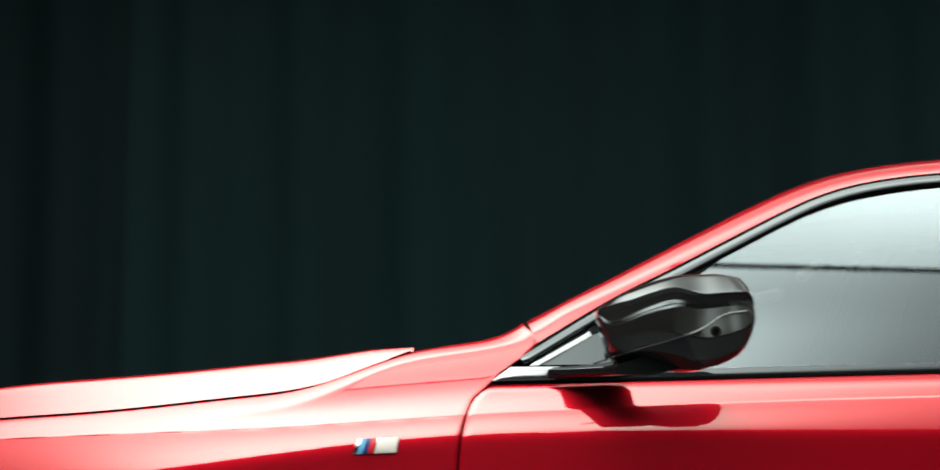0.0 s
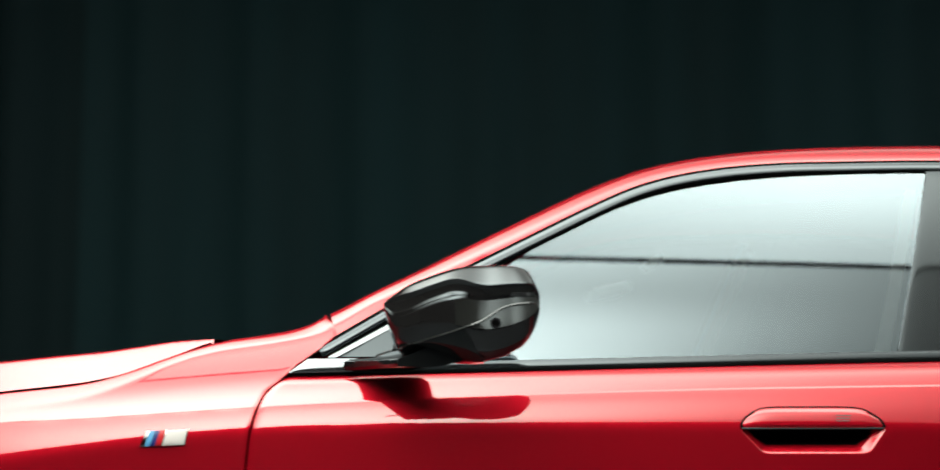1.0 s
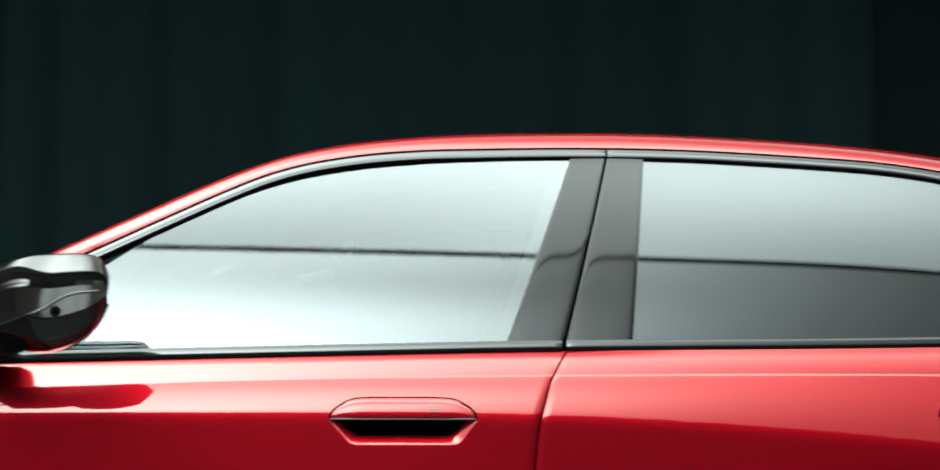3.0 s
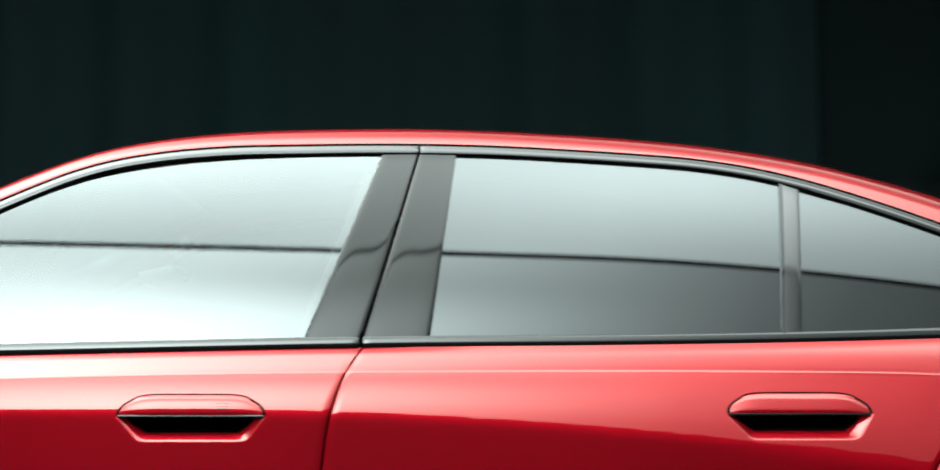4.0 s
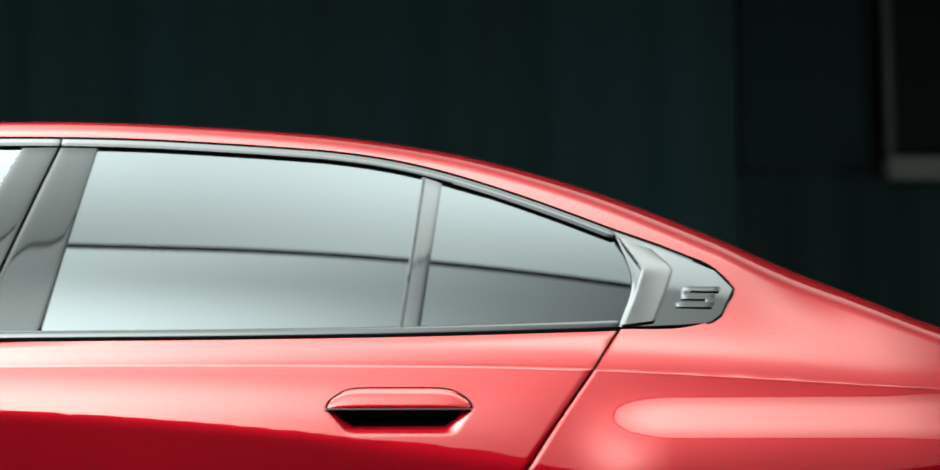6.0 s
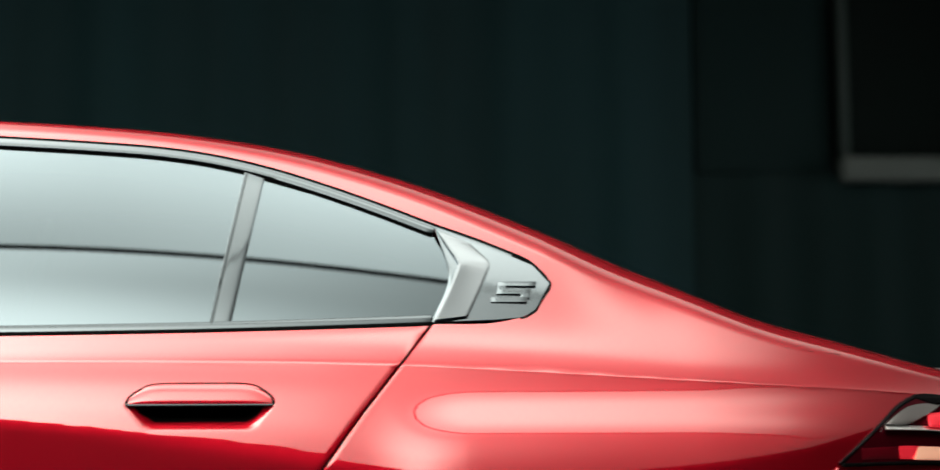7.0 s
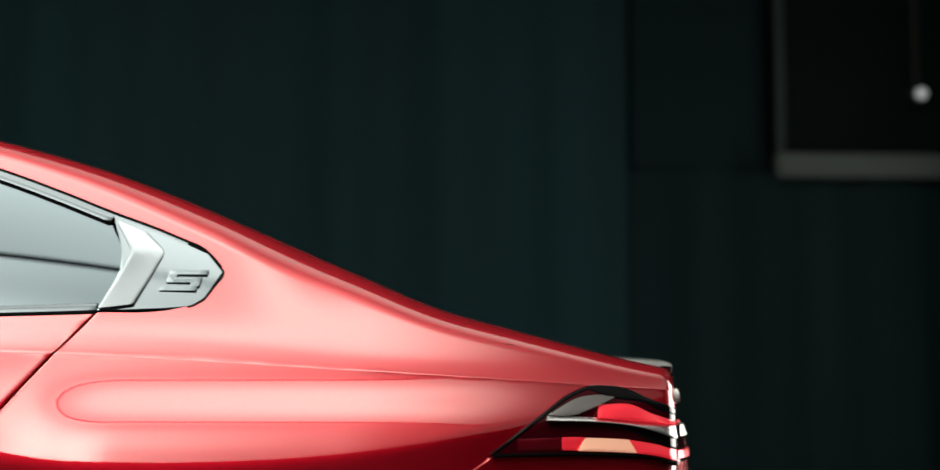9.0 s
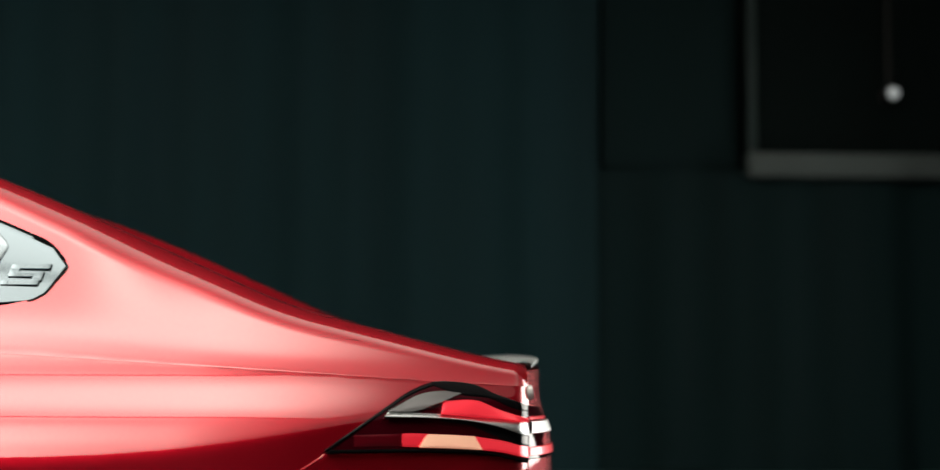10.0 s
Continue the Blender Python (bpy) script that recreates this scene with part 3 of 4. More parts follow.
def interface_z(x):
    zc = crease_z(x)
    z1 = top_z(x) - round_h(x)
    k = step(x, 4.219, 4.55)
    return (1 - k) * (1.180 - 0.33 * (x - 4.219)) + k * (zc + 0.5 * (z1 - zc))


def side_frame(sg):
    """Pillar, roof rail and rear quarter: one pressed panel."""
    bm = bmesh.new()
    back = np.r_[np.linspace(4.2195, 5.005, 60), np.linspace(5.011, 5.048, 9)]
    cols = []
    for x in np.r_[np.linspace(1.768, 2.6, 60), np.linspace(2.62, 4.10, 78), np.linspace(4.11, 4.213, 24), back]:
        z0 = float(frame_z(x)) if x < 4.2194 else float(interface_z(x))
        col = [(x + 0.02 * (1 - k / 21) * (1 - step(x, 1.77, 1.85)), sg * y, z) for k, (y, z) in enumerate(section(x, z0, 10, 13))]
        cols.append(col)
    grid_mesh([list(r) for r in zip(*cols)], bm)
    # the quarter below
    tip = [(x, float(belt_z(x))) for x in np.r_[np.linspace(4.005, 4.17, 20), np.linspace(4.178, 4.217, 8)]]
    inter = tip + [(x, float(interface_z(x))) for x in back]
    cols = []
    for n, (xk, zk) in enumerate(inter):
        w = max(0.0, 1 - (xk - 4.005) / (5.048 - 4.005))
        xc = xk + (float(seam_rear(1.05)) - 4.003) * w
        zc = float(crease_z(xc))
        for _ in range(3):
            zc = float(crease_z(xk + (float(seam_rear(min(zc, 1.108))) - float(seam_rear(min(zk, 1.108)))) * w))
        z0 = foot_z(xk + (float(seam_rear(0.7)) - 4.003) * w)
        z0 = max(z0, 0.30)
        zs = list(np.linspace(z0, 0.80, 30)[:-1]) + list(0.80 + (zc - 0.80) * np.r_[np.linspace(0, 0.97, 84), 0.985, 0.994, 1.0]) + list(zc + (zk - zc) * np.r_[0.06, 0.14, np.linspace(0.25, 1, 9)])
        za = np.array(zs)
        xa = xk + (seam_rear(np.minimum(za, 1.108)) - seam_rear(min(zk, 1.108))) * w
        col = np.stack([xa, sg * side_y(xa, za), za], axis=1)
        cols.append(col)
    rows = rimmed([list(r) for r in zip(*cols)], -sg, 0.0012, sides="l")
    grid_mesh(rows, bm)
    bmesh.ops.remove_doubles(bm, verts=bm.verts, dist=4e-4)
    return part("side_frame", bm, PAINT, car, "red roof rail and rear quarter panel")


def bevelled(q, rise):
    """Rises evenly from the edge, over a width that goes with the rise, then levels off."""
    w = max(0.004, rise)
    t = (1 - abs(q)) / w
    return t if t < 0.8 else 0.8 + 0.2 * (1 - math.exp(-(t - 0.8) / 0.2))


def loft_top(name, x_at, n, mat, label, crown, drop=0.0, inset=0.0, m=24, span=1.0, profile=None):
    """A sheet between the two side panels, over the top of the car."""
    rows = []
    for k in np.linspace(0, 1, n):
        row = []
        for q in span * np.sin(np.linspace(-1, 1, 2 * m + 1) * math.pi / 2):
            x = x_at(k, abs(q))
            yt, zt = top_edge(x)
            yt -= inset
            row.append((x, q * yt, zt - drop + float(crown(x)) * (profile(q, float(crown(x))) if profile else 1 - abs(q) ** 3)))
        rows.append(row)
    bm = grid_mesh(rows)
    return part(name, bm, mat, car, label)


def patch(name, bottom, top, left, right, nu, nv, sg, off, mat, parent, label="", surf=None, rim=True, depth=0.01, radius=0.0015, bulge=0.0, gap=0.0, one_way=False, lean=0.0):
    """A sheet on the glass plane or the side, spanned between four edge paths in (x, z)."""
    surf = surf or pane_y
    rows = []
    for v in np.linspace(0, 1, nv):
        row = []
        for u in np.linspace(0, 1, nu):
            p = (1 - v) * bottom(u) + v * top(u) + (1 - u) * left(v) + u * right(v) - ((1 - u) * (1 - v) * bottom(0) + u * (1 - v) * bottom(1) + (1 - u) * v * top(0) + u * v * top(1))
            y = float(surf(p[0], p[1])) + off + bulge * (1 - (2 * u - 1) ** 4) * (1 if one_way else 1 - (2 * v - 1) ** 4) + lean * (1 - v)
            row.append((float(p[0]), sg * y, float(p[1])))
        rows.append(row)
    if rim:
        rows = rimmed(rows, -sg, gap, depth, radius=radius)
    return part(name, grid_mesh(rows), mat, parent, label)


def along(f, x0, x1, dz=0.0):
    return lambda s: np.array([x0 + (x1 - x0) * s, f(x0 + (x1 - x0) * s) + dz])


def strip(name, f, x0, x1, a, b, n, sg, off, mat, parent, label="", round_up=0.0):
    """A moulding that follows the line f, from a to b below it."""
    rows = []
    for v in np.linspace(0, 1, 7):
        row = []
        for x in np.linspace(x0, x1, n):
            g = (float(f(x + 0.004)) - float(f(x - 0.004))) / 0.008
            k = 1 / math.sqrt(1 + g * g)
            d = b + (a - b) * v
            xx, z = x + d * g * k, float(f(x)) - d * k
            row.append((xx, sg * (float(pane_y(xx, z)) + off + round_up * (1 - (2 * v - 1) ** 2)), z))
        rows.append(row)
    return part(name, grid_mesh(rimmed(rows, -sg, 0, 0.012, radius=0.001)), mat, parent, label)


def windows(sg, front, rear, quarter):
    top_pts = [(x, float(pane_top_z(x))) for x in (1.95, 2.03, 2.10, 2.16, 2.21, 2.264, 2.32, 2.379, 2.44, 2.495, 2.61, 2.73, 2.83, 2.907)]
    g = patch("front_window", line((1.93, 1.079), (2.4, 1.090), (2.778, 1.099)), smoothline(*top_pts), line((1.93, 1.079), (1.95, 1.160)), line((2.778, 1.099), (2.907, 1.446)), 60, 24, sg, -0.004, FRONT_GLASS, front, "bright reflective front side window", rim=False)
    top_pts = [(x, float(pane_top_z(x))) for x in (3.043, 3.153, 3.265, 3.377, 3.489, 3.56, 3.62, 3.657)]
    patch("rear_window", line((2.994, 1.101), (3.3, 1.104), (3.617, 1.108)), smoothline(*top_pts), line((2.994, 1.101), (3.043, 1.444)), line((3.617, 1.108), (3.657, 1.392)), 50, 24, sg, -0.004, PRIVACY_GLASS, rear, "dark privacy glass rear window", rim=False)
    top_pts = [(x, float(pane_top_z(x))) for x in (3.69, 3.76, 3.82, 3.87, 3.925, 3.97, 4.008)]
    patch("rear_vent_window", line((3.650, 1.109), (3.85, 1.114), (4.005, 1.120)), smoothline(*top_pts), line((3.650, 1.109), (3.69, 1.379)), smoothline((4.005, 1.120), (4.036, 1.190), (4.032, 1.220), (4.008, 1.269)), 36, 24, sg, -0.004, PRIVACY_GLASS, rear, "small dark triangular rear pane", rim=False)
    # pillar covers
    patch("pillar_cover", line((2.777, 1.097), (2.873, 1.098)), line((2.905, 1.448), (2.968, 1.449)), line((2.777, 1.097), (2.905, 1.448)), smoothline((2.873, 1.098), (2.925, 1.285), (2.968, 1.449)), 14, 24, sg, 0.0, PILLAR, front, "gloss black pillar cover", bulge=0.0009, one_way=True)
    patch("pillar_cover", line((2.881, 1.098), (2.994, 1.099)), line((2.976, 1.449), (3.042, 1.448)), smoothline((2.881, 1.098), (2.933, 1.285), (2.976, 1.449)), line((2.994, 1.099), (3.042, 1.448)), 14, 24, sg, 0.0, PILLAR, rear, "gloss black pillar cover", bulge=0.0009, one_way=True)
    patch("window_divider", line((3.617, 1.107), (3.651, 1.107)), line((3.656, 1.394), (3.69, 1.382)), line((3.617, 1.107), (3.656, 1.394)), line((3.651, 1.107), (3.69, 1.382)), 8, 20, sg, 0.001, TRIM, rear, "slim black divider bar", bulge=0.0008, one_way=True)
    part("divider_edge", grid_mesh([[(a + k, sg * (float(pane_y(a, z)) + o), z) for a, z in zip(np.linspace(3.616, 3.655, 20), np.linspace(1.108, 1.394, 20))] for k, o in ((0, -0.004), (0.001, 0.003), (0.006, 0.0036), (0.007, 0.0))]), PILLAR, rear)
    # mouldings over and under the panes
    strip("upper_moulding", frame_z, 1.745, 2.971, 0.001, 0.006, 100, sg, 0.002, RUBBER, front)
    strip("upper_trim", frame_z, 1.752, 2.971, 0.006, 0.0205, 100, sg, 0.002, TRIM, front, "glossy dark window moulding", 0.0012)
    strip("pane_seal", frame_z, 1.80, 2.93, 0.0205, 0.0255, 90, sg, -0.002, RUBBER, front)
    strip("upper_moulding", frame_z, 2.977, 4.205, 0.001, 0.006, 100, sg, 0.002, RUBBER, rear)
    strip("upper_trim", frame_z, 2.977, 4.012, 0.006, 0.0205, 90, sg, 0.002, TRIM, rear, "glossy dark window moulding", 0.0012)
    strip("pane_seal", frame_z, 3.04, 4.012, 0.0205, 0.0262, 80, sg, -0.002, RUBBER, rear)
    for x0, x1, par in ((1.715, 2.871, front), (2.881, 4.003, rear)):
        strip("belt_trim", belt_z, x0, x1, -0.0165, -0.0028, 90, sg, 0.003, TRIM, par, "gloss black belt moulding", 0.0007)
        strip("belt_seal", belt_z, x0, x1, -0.0028, 0.0008, 90, sg, 0.004, RUBBER, par)
    # rear corner cover with its raised figure
    cover_top = line(*[(x, float(frame_z(x)) - 0.007) for x in (4.012, 4.05, 4.091, 4.12, 4.145, 4.17)], (4.1865, 1.2165), (4.2155, 1.184))
    cover_low = line((4.006, 1.1125), (4.06, 1.1145), (4.12, 1.117), (4.160, 1.1205), (4.170, 1.1235), (4.188, 1.135), (4.2155, 1.182))
    cv = patch("corner_cover", cover_low, cover_top, smoothline((4.006, 1.1125), (4.037, 1.193), (4.012, 1.287)), line(cover_low(1), cover_top(1)), 60, 24, sg, 0.003, COVER, quarter, "gloss black window corner cover", radius=0.0025)
    rim_path = [(4.15, float(frame_z(4.15)) - 0.004), (4.178, float(frame_z(4.178)) - 0.004), (4.1895, 1.2195), (4.2195, 1.184), (4.2190, 1.180), (4.1905, 1.1325), (4.172, 1.1205), (4.162, 1.1178)]
    rows = []
    for o, y in ((0.0, -0.004), (0.0, 0.0045), (-0.0035, 0.0045), (-0.0035, -0.002)):
        mid = np.array((4.12, 1.165))
        rows.append([])
        for p in rim_path:
            d = np.array(p) - mid
            q = mid + d * (1 + o / np.linalg.norm(d))
            rows[-1].append((float(q[0]), sg * (float(pane_y(*q)) + y), float(q[1])))
    part("cover_seal", grid_mesh(rows), RUBBER, cv)
    # bright blade: a kinked strip whose outer face turns at the knee
    rows = []
    lp = line((4.010, 1.1165), (4.0331, 1.1638), (4.0522, 1.212), (4.0535, 1.220), (4.049, 1.229), (4.0165, 1.280))
    rp = line((4.066, 1.1235), (4.0895, 1.172), (4.1065, 1.210), (4.108, 1.218), (4.103, 1.227), (4.0735, 1.2555))
    for v in np.linspace(0, 1, 40):
        row = []
        for u in np.linspace(0, 1, 12):
            p = (1 - u) * lp(v) + u * rp(v)
            row.append((float(p[0]), sg * (float(pane_y(p[0], p[1])) + 0.0115 - 0.0065 * u + (0.0 if p[1] > 1.216 else -0.05) * (p[1] - 1.216) * u), float(p[1])))
        rows.append(row)
    part("bright_blade", grid_mesh(rimmed(rows, -sg, 0, 0.012, radius=0.0015)), SILVER, cv, "satin silver kinked blade")
    # raised figure five from bars, leaning
    def bar(a0, b0, a1, b1):
        rows = []
        for b in np.linspace(b0, b1, 4):
            rows.append([(4.1094 + 0.074 * a + 0.008 * b, sg * (float(pane_y(4.15, 1.1485 + 0.0365 * b)) + 0.0075), 1.1485 + 0.0365 * b) for a in np.linspace(a0, a1, 6)])
        return rimmed(rows, -sg, 0, 0.005, radius=0.0006)
    bm = bmesh.new()
    for q in ((0.0, 0.0, 0.86, 0.22), (0.70, 0.22, 0.9, 0.40), (0.10, 0.40, 0.9, 0.62), (0.10, 0.62, 0.30, 0.80), (0.10, 0.80, 1.0, 1.0)):
        grid_mesh(bar(*q), bm)
    part("figure_five", bm, COVER, cv, "raised figure 5")


def mirror(sg, parent):
    zt = spline((1.875, 1.178), (1.9128, 1.2043), (1.945, 1.2175), (1.975, 1.2275), (2.007, 1.2345), (2.05, 1.2365), (2.08, 1.2372), (2.10, 1.2352), (2.117, 1.2290), (2.125, 1.2175), (2.129, 1.203))
    zb = spline((1.875, 1.166), (1.8835, 1.136), (1.8905, 1.1125), (1.90, 1.0985), (1.95, 1.088), (2.0, 1.079), (2.05, 1.081), (2.09, 1.095), (2.11, 1.110), (2.122, 1.130), (2.129, 1.152))
    yo = spline((1.878, 1.005), (1.91, 1.035), (1.96, 1.060), (2.02, 1.074), (2.08, 1.076), (2.115, 1.066), (2.126, 1.052))
    yi = spline((1.878, 0.972), (1.94, 0.960), (2.0, 0.968), (2.126, 0.972))
    r1 = spline((1.884, 0.06), (1.92, 0.13), (1.959, 0.13), (2.007, 0.11), (2.055, 0.15), (2.127, 0.22))
    r2 = spline((1.884, 0.40), (1.92, 0.36), (2.019, 0.28), (2.055, 0.31), (2.127, 0.34))

    def ring(x, grow=0.0):
        """One closed section: rounded inner side, a sloping top face, a groove, an outer face that leans outwards downwards, a tucked-in lower side."""
        a1, a2, w = float(r1(x)), float(r2(x)), float(step(x, 1.975, 2.05))
        front = [(0, 0.3), (0, 0.7), (0.16, 0.93), (0.5, 1.0), (0.80, 1 - 0.35 * a1), (0.955, 1 - a1), (0.925, 1 - a1 - 0.35 * (a2 - a1)), (0.94, 1 - a2 + 0.03), (1.0, 1 - a2 - 0.05), (0.985, 0.40), (0.87, 0.20), (0.5, 0.05), (0.14, 0.0)]
        back = [(0, 0.3), (0, 0.7), (0.16, 0.93), (0.45, 1.0), (0.62, 0.975), (0.90, 0.78), (0.865, 0.755), (0.855, 0.70), (0.85, 0.63), (1.0, 0.33), (0.93, 0.12), (0.72, 0.02), (0.14, 0.0)]
        key = [(p[0] + (q[0] - p[0]) * w, p[1] + (q[1] - p[1]) * w) for p, q in zip(front, back)]
        y0, y1, z0, z1 = float(yi(x)) - grow, float(yo(x)) + grow, float(zb(x)) - grow, float(zt(x)) + grow
        pts = []
        n = len(key)
        for k in range(n):
            p = [np.array(key[(k + j - 1) % n]) for j in range(4)]
            tight = 0.22
            for u in np.linspace(0, 1, 7)[:-1]:
                m1, m2 = (p[2] - p[0]) * 0.5 * tight, (p[3] - p[1]) * 0.5 * tight
                q = p[1] * (1 + 2 * u) * (1 - u) ** 2 + m1 * u * (1 - u) ** 2 + p[2] * u * u * (3 - 2 * u) - m2 * u * u * (1 - u)
                turned = 0.32 * (y1 - y0) * max(0.0, 0.78 - q[0]) * float(step(x, 1.98, 2.129))
                pts.append((float(x) - turned, sg * (y0 + (y1 - y0) * q[0]), z0 + (z1 - z0) * q[1]))
        return pts + pts[:1]

    xs = np.r_[1.875, 1.8755, 1.877, 1.880, 1.884, np.linspace(1.889, 2.105, 34), 2.112, 2.118, 2.123, 2.127, 2.129]
    shell = grid_mesh([ring(x) for x in xs])
    for end, x in ((1.875, 1.875), (2.129, 2.127)):
        shell.faces.new([shell.verts.new((px + x - end, y, z)) for px, y, z in ring(end)[:-1]])
    bmesh.ops.remove_doubles(shell, verts=shell.verts, dist=1e-5)
    ob = part("side_mirror", shell, MIRROR_SHELL, parent, "dark glossy door mirror housing")
    bm = bmesh.new()
    bm.faces.new([bm.verts.new((px + 0.0012, y, z)) for px, y, z in ring(2.129, -0.006)[:-1]])
    part("mirror_glass", bm, MIRROR_GLASS, ob, "silvered mirror glass")
    # upper cap: the part of the section over the second ridge, just proud of the housing
    bm = grid_mesh([ring(x, 0.0018)[9:46] for x in np.linspace(1.879, 2.118, 36)])
    part("mirror_cap", bm, MIRROR_SHELL, ob, "glossy dark upper cap")
    # black lower shell: below a line that falls from the nose to the far edge
    seam = spline((1.862, 1.090), (1.9484, 1.1175), (1.988, 1.129), (2.037, 1.1475), (2.07, 1.168), (2.119, 1.1765))

    def on_shell(x, z, grow=0.0016):
        rg = np.array(ring(x, grow)[40:73])
        return float(np.interp(-z, -rg[:, 2], sg * rg[:, 1]))
    rows = []
    for x in np.linspace(1.890, 2.04, 30):
        lo = float(zb(x)) - 0.001
        hi = min(float(seam(x)), lo + 0.06) * (1 - step(x, 2.0, 2.04)) + (lo + 0.008) * step(x, 2.0, 2.04)
        rows.append([(float(x), sg * on_shell(x, z), float(z)) for z in np.linspace(hi, lo, 14)])
    part("lower_shell", grid_mesh(rows), PILLAR, ob, "black lower housing")
    rows = []
    for dz, o in ((0.0016, 0.0004), (0.0008, 0.0028), (-0.0010, 0.0030), (-0.0018, 0.0004)):
        rows.append([(float(x), sg * ((on_shell(x, float(seam(x)) + dz) if x > 1.893 else 1.0285) + o), float(seam(x)) + dz) for x in np.linspace(1.864, 2.119, 50)])
    part("shell_seam", grid_mesh(rows), SATIN, ob, "thin bright shell edge")
    rows = []
    for x in np.linspace(1.992, 2.127, 34):
        w = float(step(x, 1.975, 2.05))
        lo, hi = 0.40 - 0.068 * w, (1 - w) * (0.94 - float(r2(x))) + 0.632 * w
        z0, dz = float(zb(x)), float(zt(x) - zb(x))
        rows.append([(float(x), sg * on_shell(x, z0 + dz * v, 0.0012), z0 + dz * v) for v in np.linspace(hi, lo, 10)])
    part("camera_panel", grid_mesh(rows), MIRROR_PANEL, ob, "satin grey-black panel round the camera")
    eye_y = on_shell(2.0567, 1.142, 0.0) + 0.0042
    for name, r, out, mat in (("camera_ring", 0.0085, 0.0, PILLAR), ("camera_rim", 0.0068, 0.0012, DARK_CHROME), ("camera_eye", 0.0052, 0.0022, RUBBER)):
        bm = bmesh.new()
        bmesh.ops.create_cone(bm, cap_ends=True, segments=24, radius1=r, radius2=r, depth=0.008, matrix=Matrix.Translation((2.0567, sg * (eye_y - 0.0045 + out * 0.25), 1.142)) @ pose(0, 0, 0, 90 * sg))
        part(name, bm, mat, ob, "small round camera lens" if name == "camera_eye" else "")
    rows = []
    for d in (-0.0035, 0.0, 0.0035):
        rows.append([(float(x), sg * (on_shell(x, 1.1885 + d) + 0.0012 - abs(d) * 0.2), 1.1885 + d) for x in np.linspace(2.082, 2.122, 12)])
    part("indicator", grid_mesh(rows), SILVER, ob, "slim clear indicator strip")
    # arm from the base plate to the underside of the housing
    rows = []
    for k in np.linspace(0, 1, 14):
        y = 0.878 + 0.150 * k
        x0, x1 = 1.800 + 0.098 * k ** 0.8, 1.935 + 0.075 * k
        lo, hi0, hi1 = 1.066 + 0.006 * k, 1.0865 + 0.002 * k, 1.090 + 0.034 * k
        row = []
        for a, (px, pz) in enumerate(((x0, lo + 0.006), (x0 + 0.004, lo + 0.001), (x0 + 0.05, lo), (x1 - 0.03, lo + 0.004 * k), (x1, lo + 0.012), (x1 - 0.002, hi1 - 0.004), (x1 - 0.010, hi1), ((x0 + x1) / 2, (hi0 + hi1) / 2 + 0.001), (x0 + 0.012, hi0), (x0 + 0.002, hi0 - 0.004), (x0, lo + 0.006))):
            row.append((px, sg * y, pz))
        rows.append(row)
    bm = grid_mesh(rows)
    bm.faces.new([bm.verts.new(p) for p in rows[-1][:-1]])
    part("mirror_arm", bm, PILLAR, ob, "black mirror arm")
    patch("sail_base", line((1.706, 1.0635), (1.815, 1.066)), line((1.738, 1.0865), (1.823, 1.087)), line((1.706, 1.0635), (1.738, 1.0865)), line((1.815, 1.066), (1.823, 1.087)), 24, 8, sg, 0.008, SILVER, parent, "satin silver mirror base plate", bulge=0.003)
    patch("sail_panel", line((1.79, 1.091), (1.93, 1.092)), line((1.874, 1.139), (1.945, 1.163)), line((1.79, 1.091), (1.874, 1.139)), line((1.93, 1.092), (1.945, 1.163)), 12, 10, sg, 0.002, PILLAR, parent, "grey corner panel behind the mirror")
    patch("sail_edge", line((1.772, 1.090), (1.786, 1.090)), line((1.880, 1.150), (1.884, 1.143)), line((1.772, 1.090), (1.880, 1.150)), line((1.786, 1.090), (1.884, 1.143)), 4, 12, sg, 0.004, SILVER, parent, "bright strip on the corner panel")


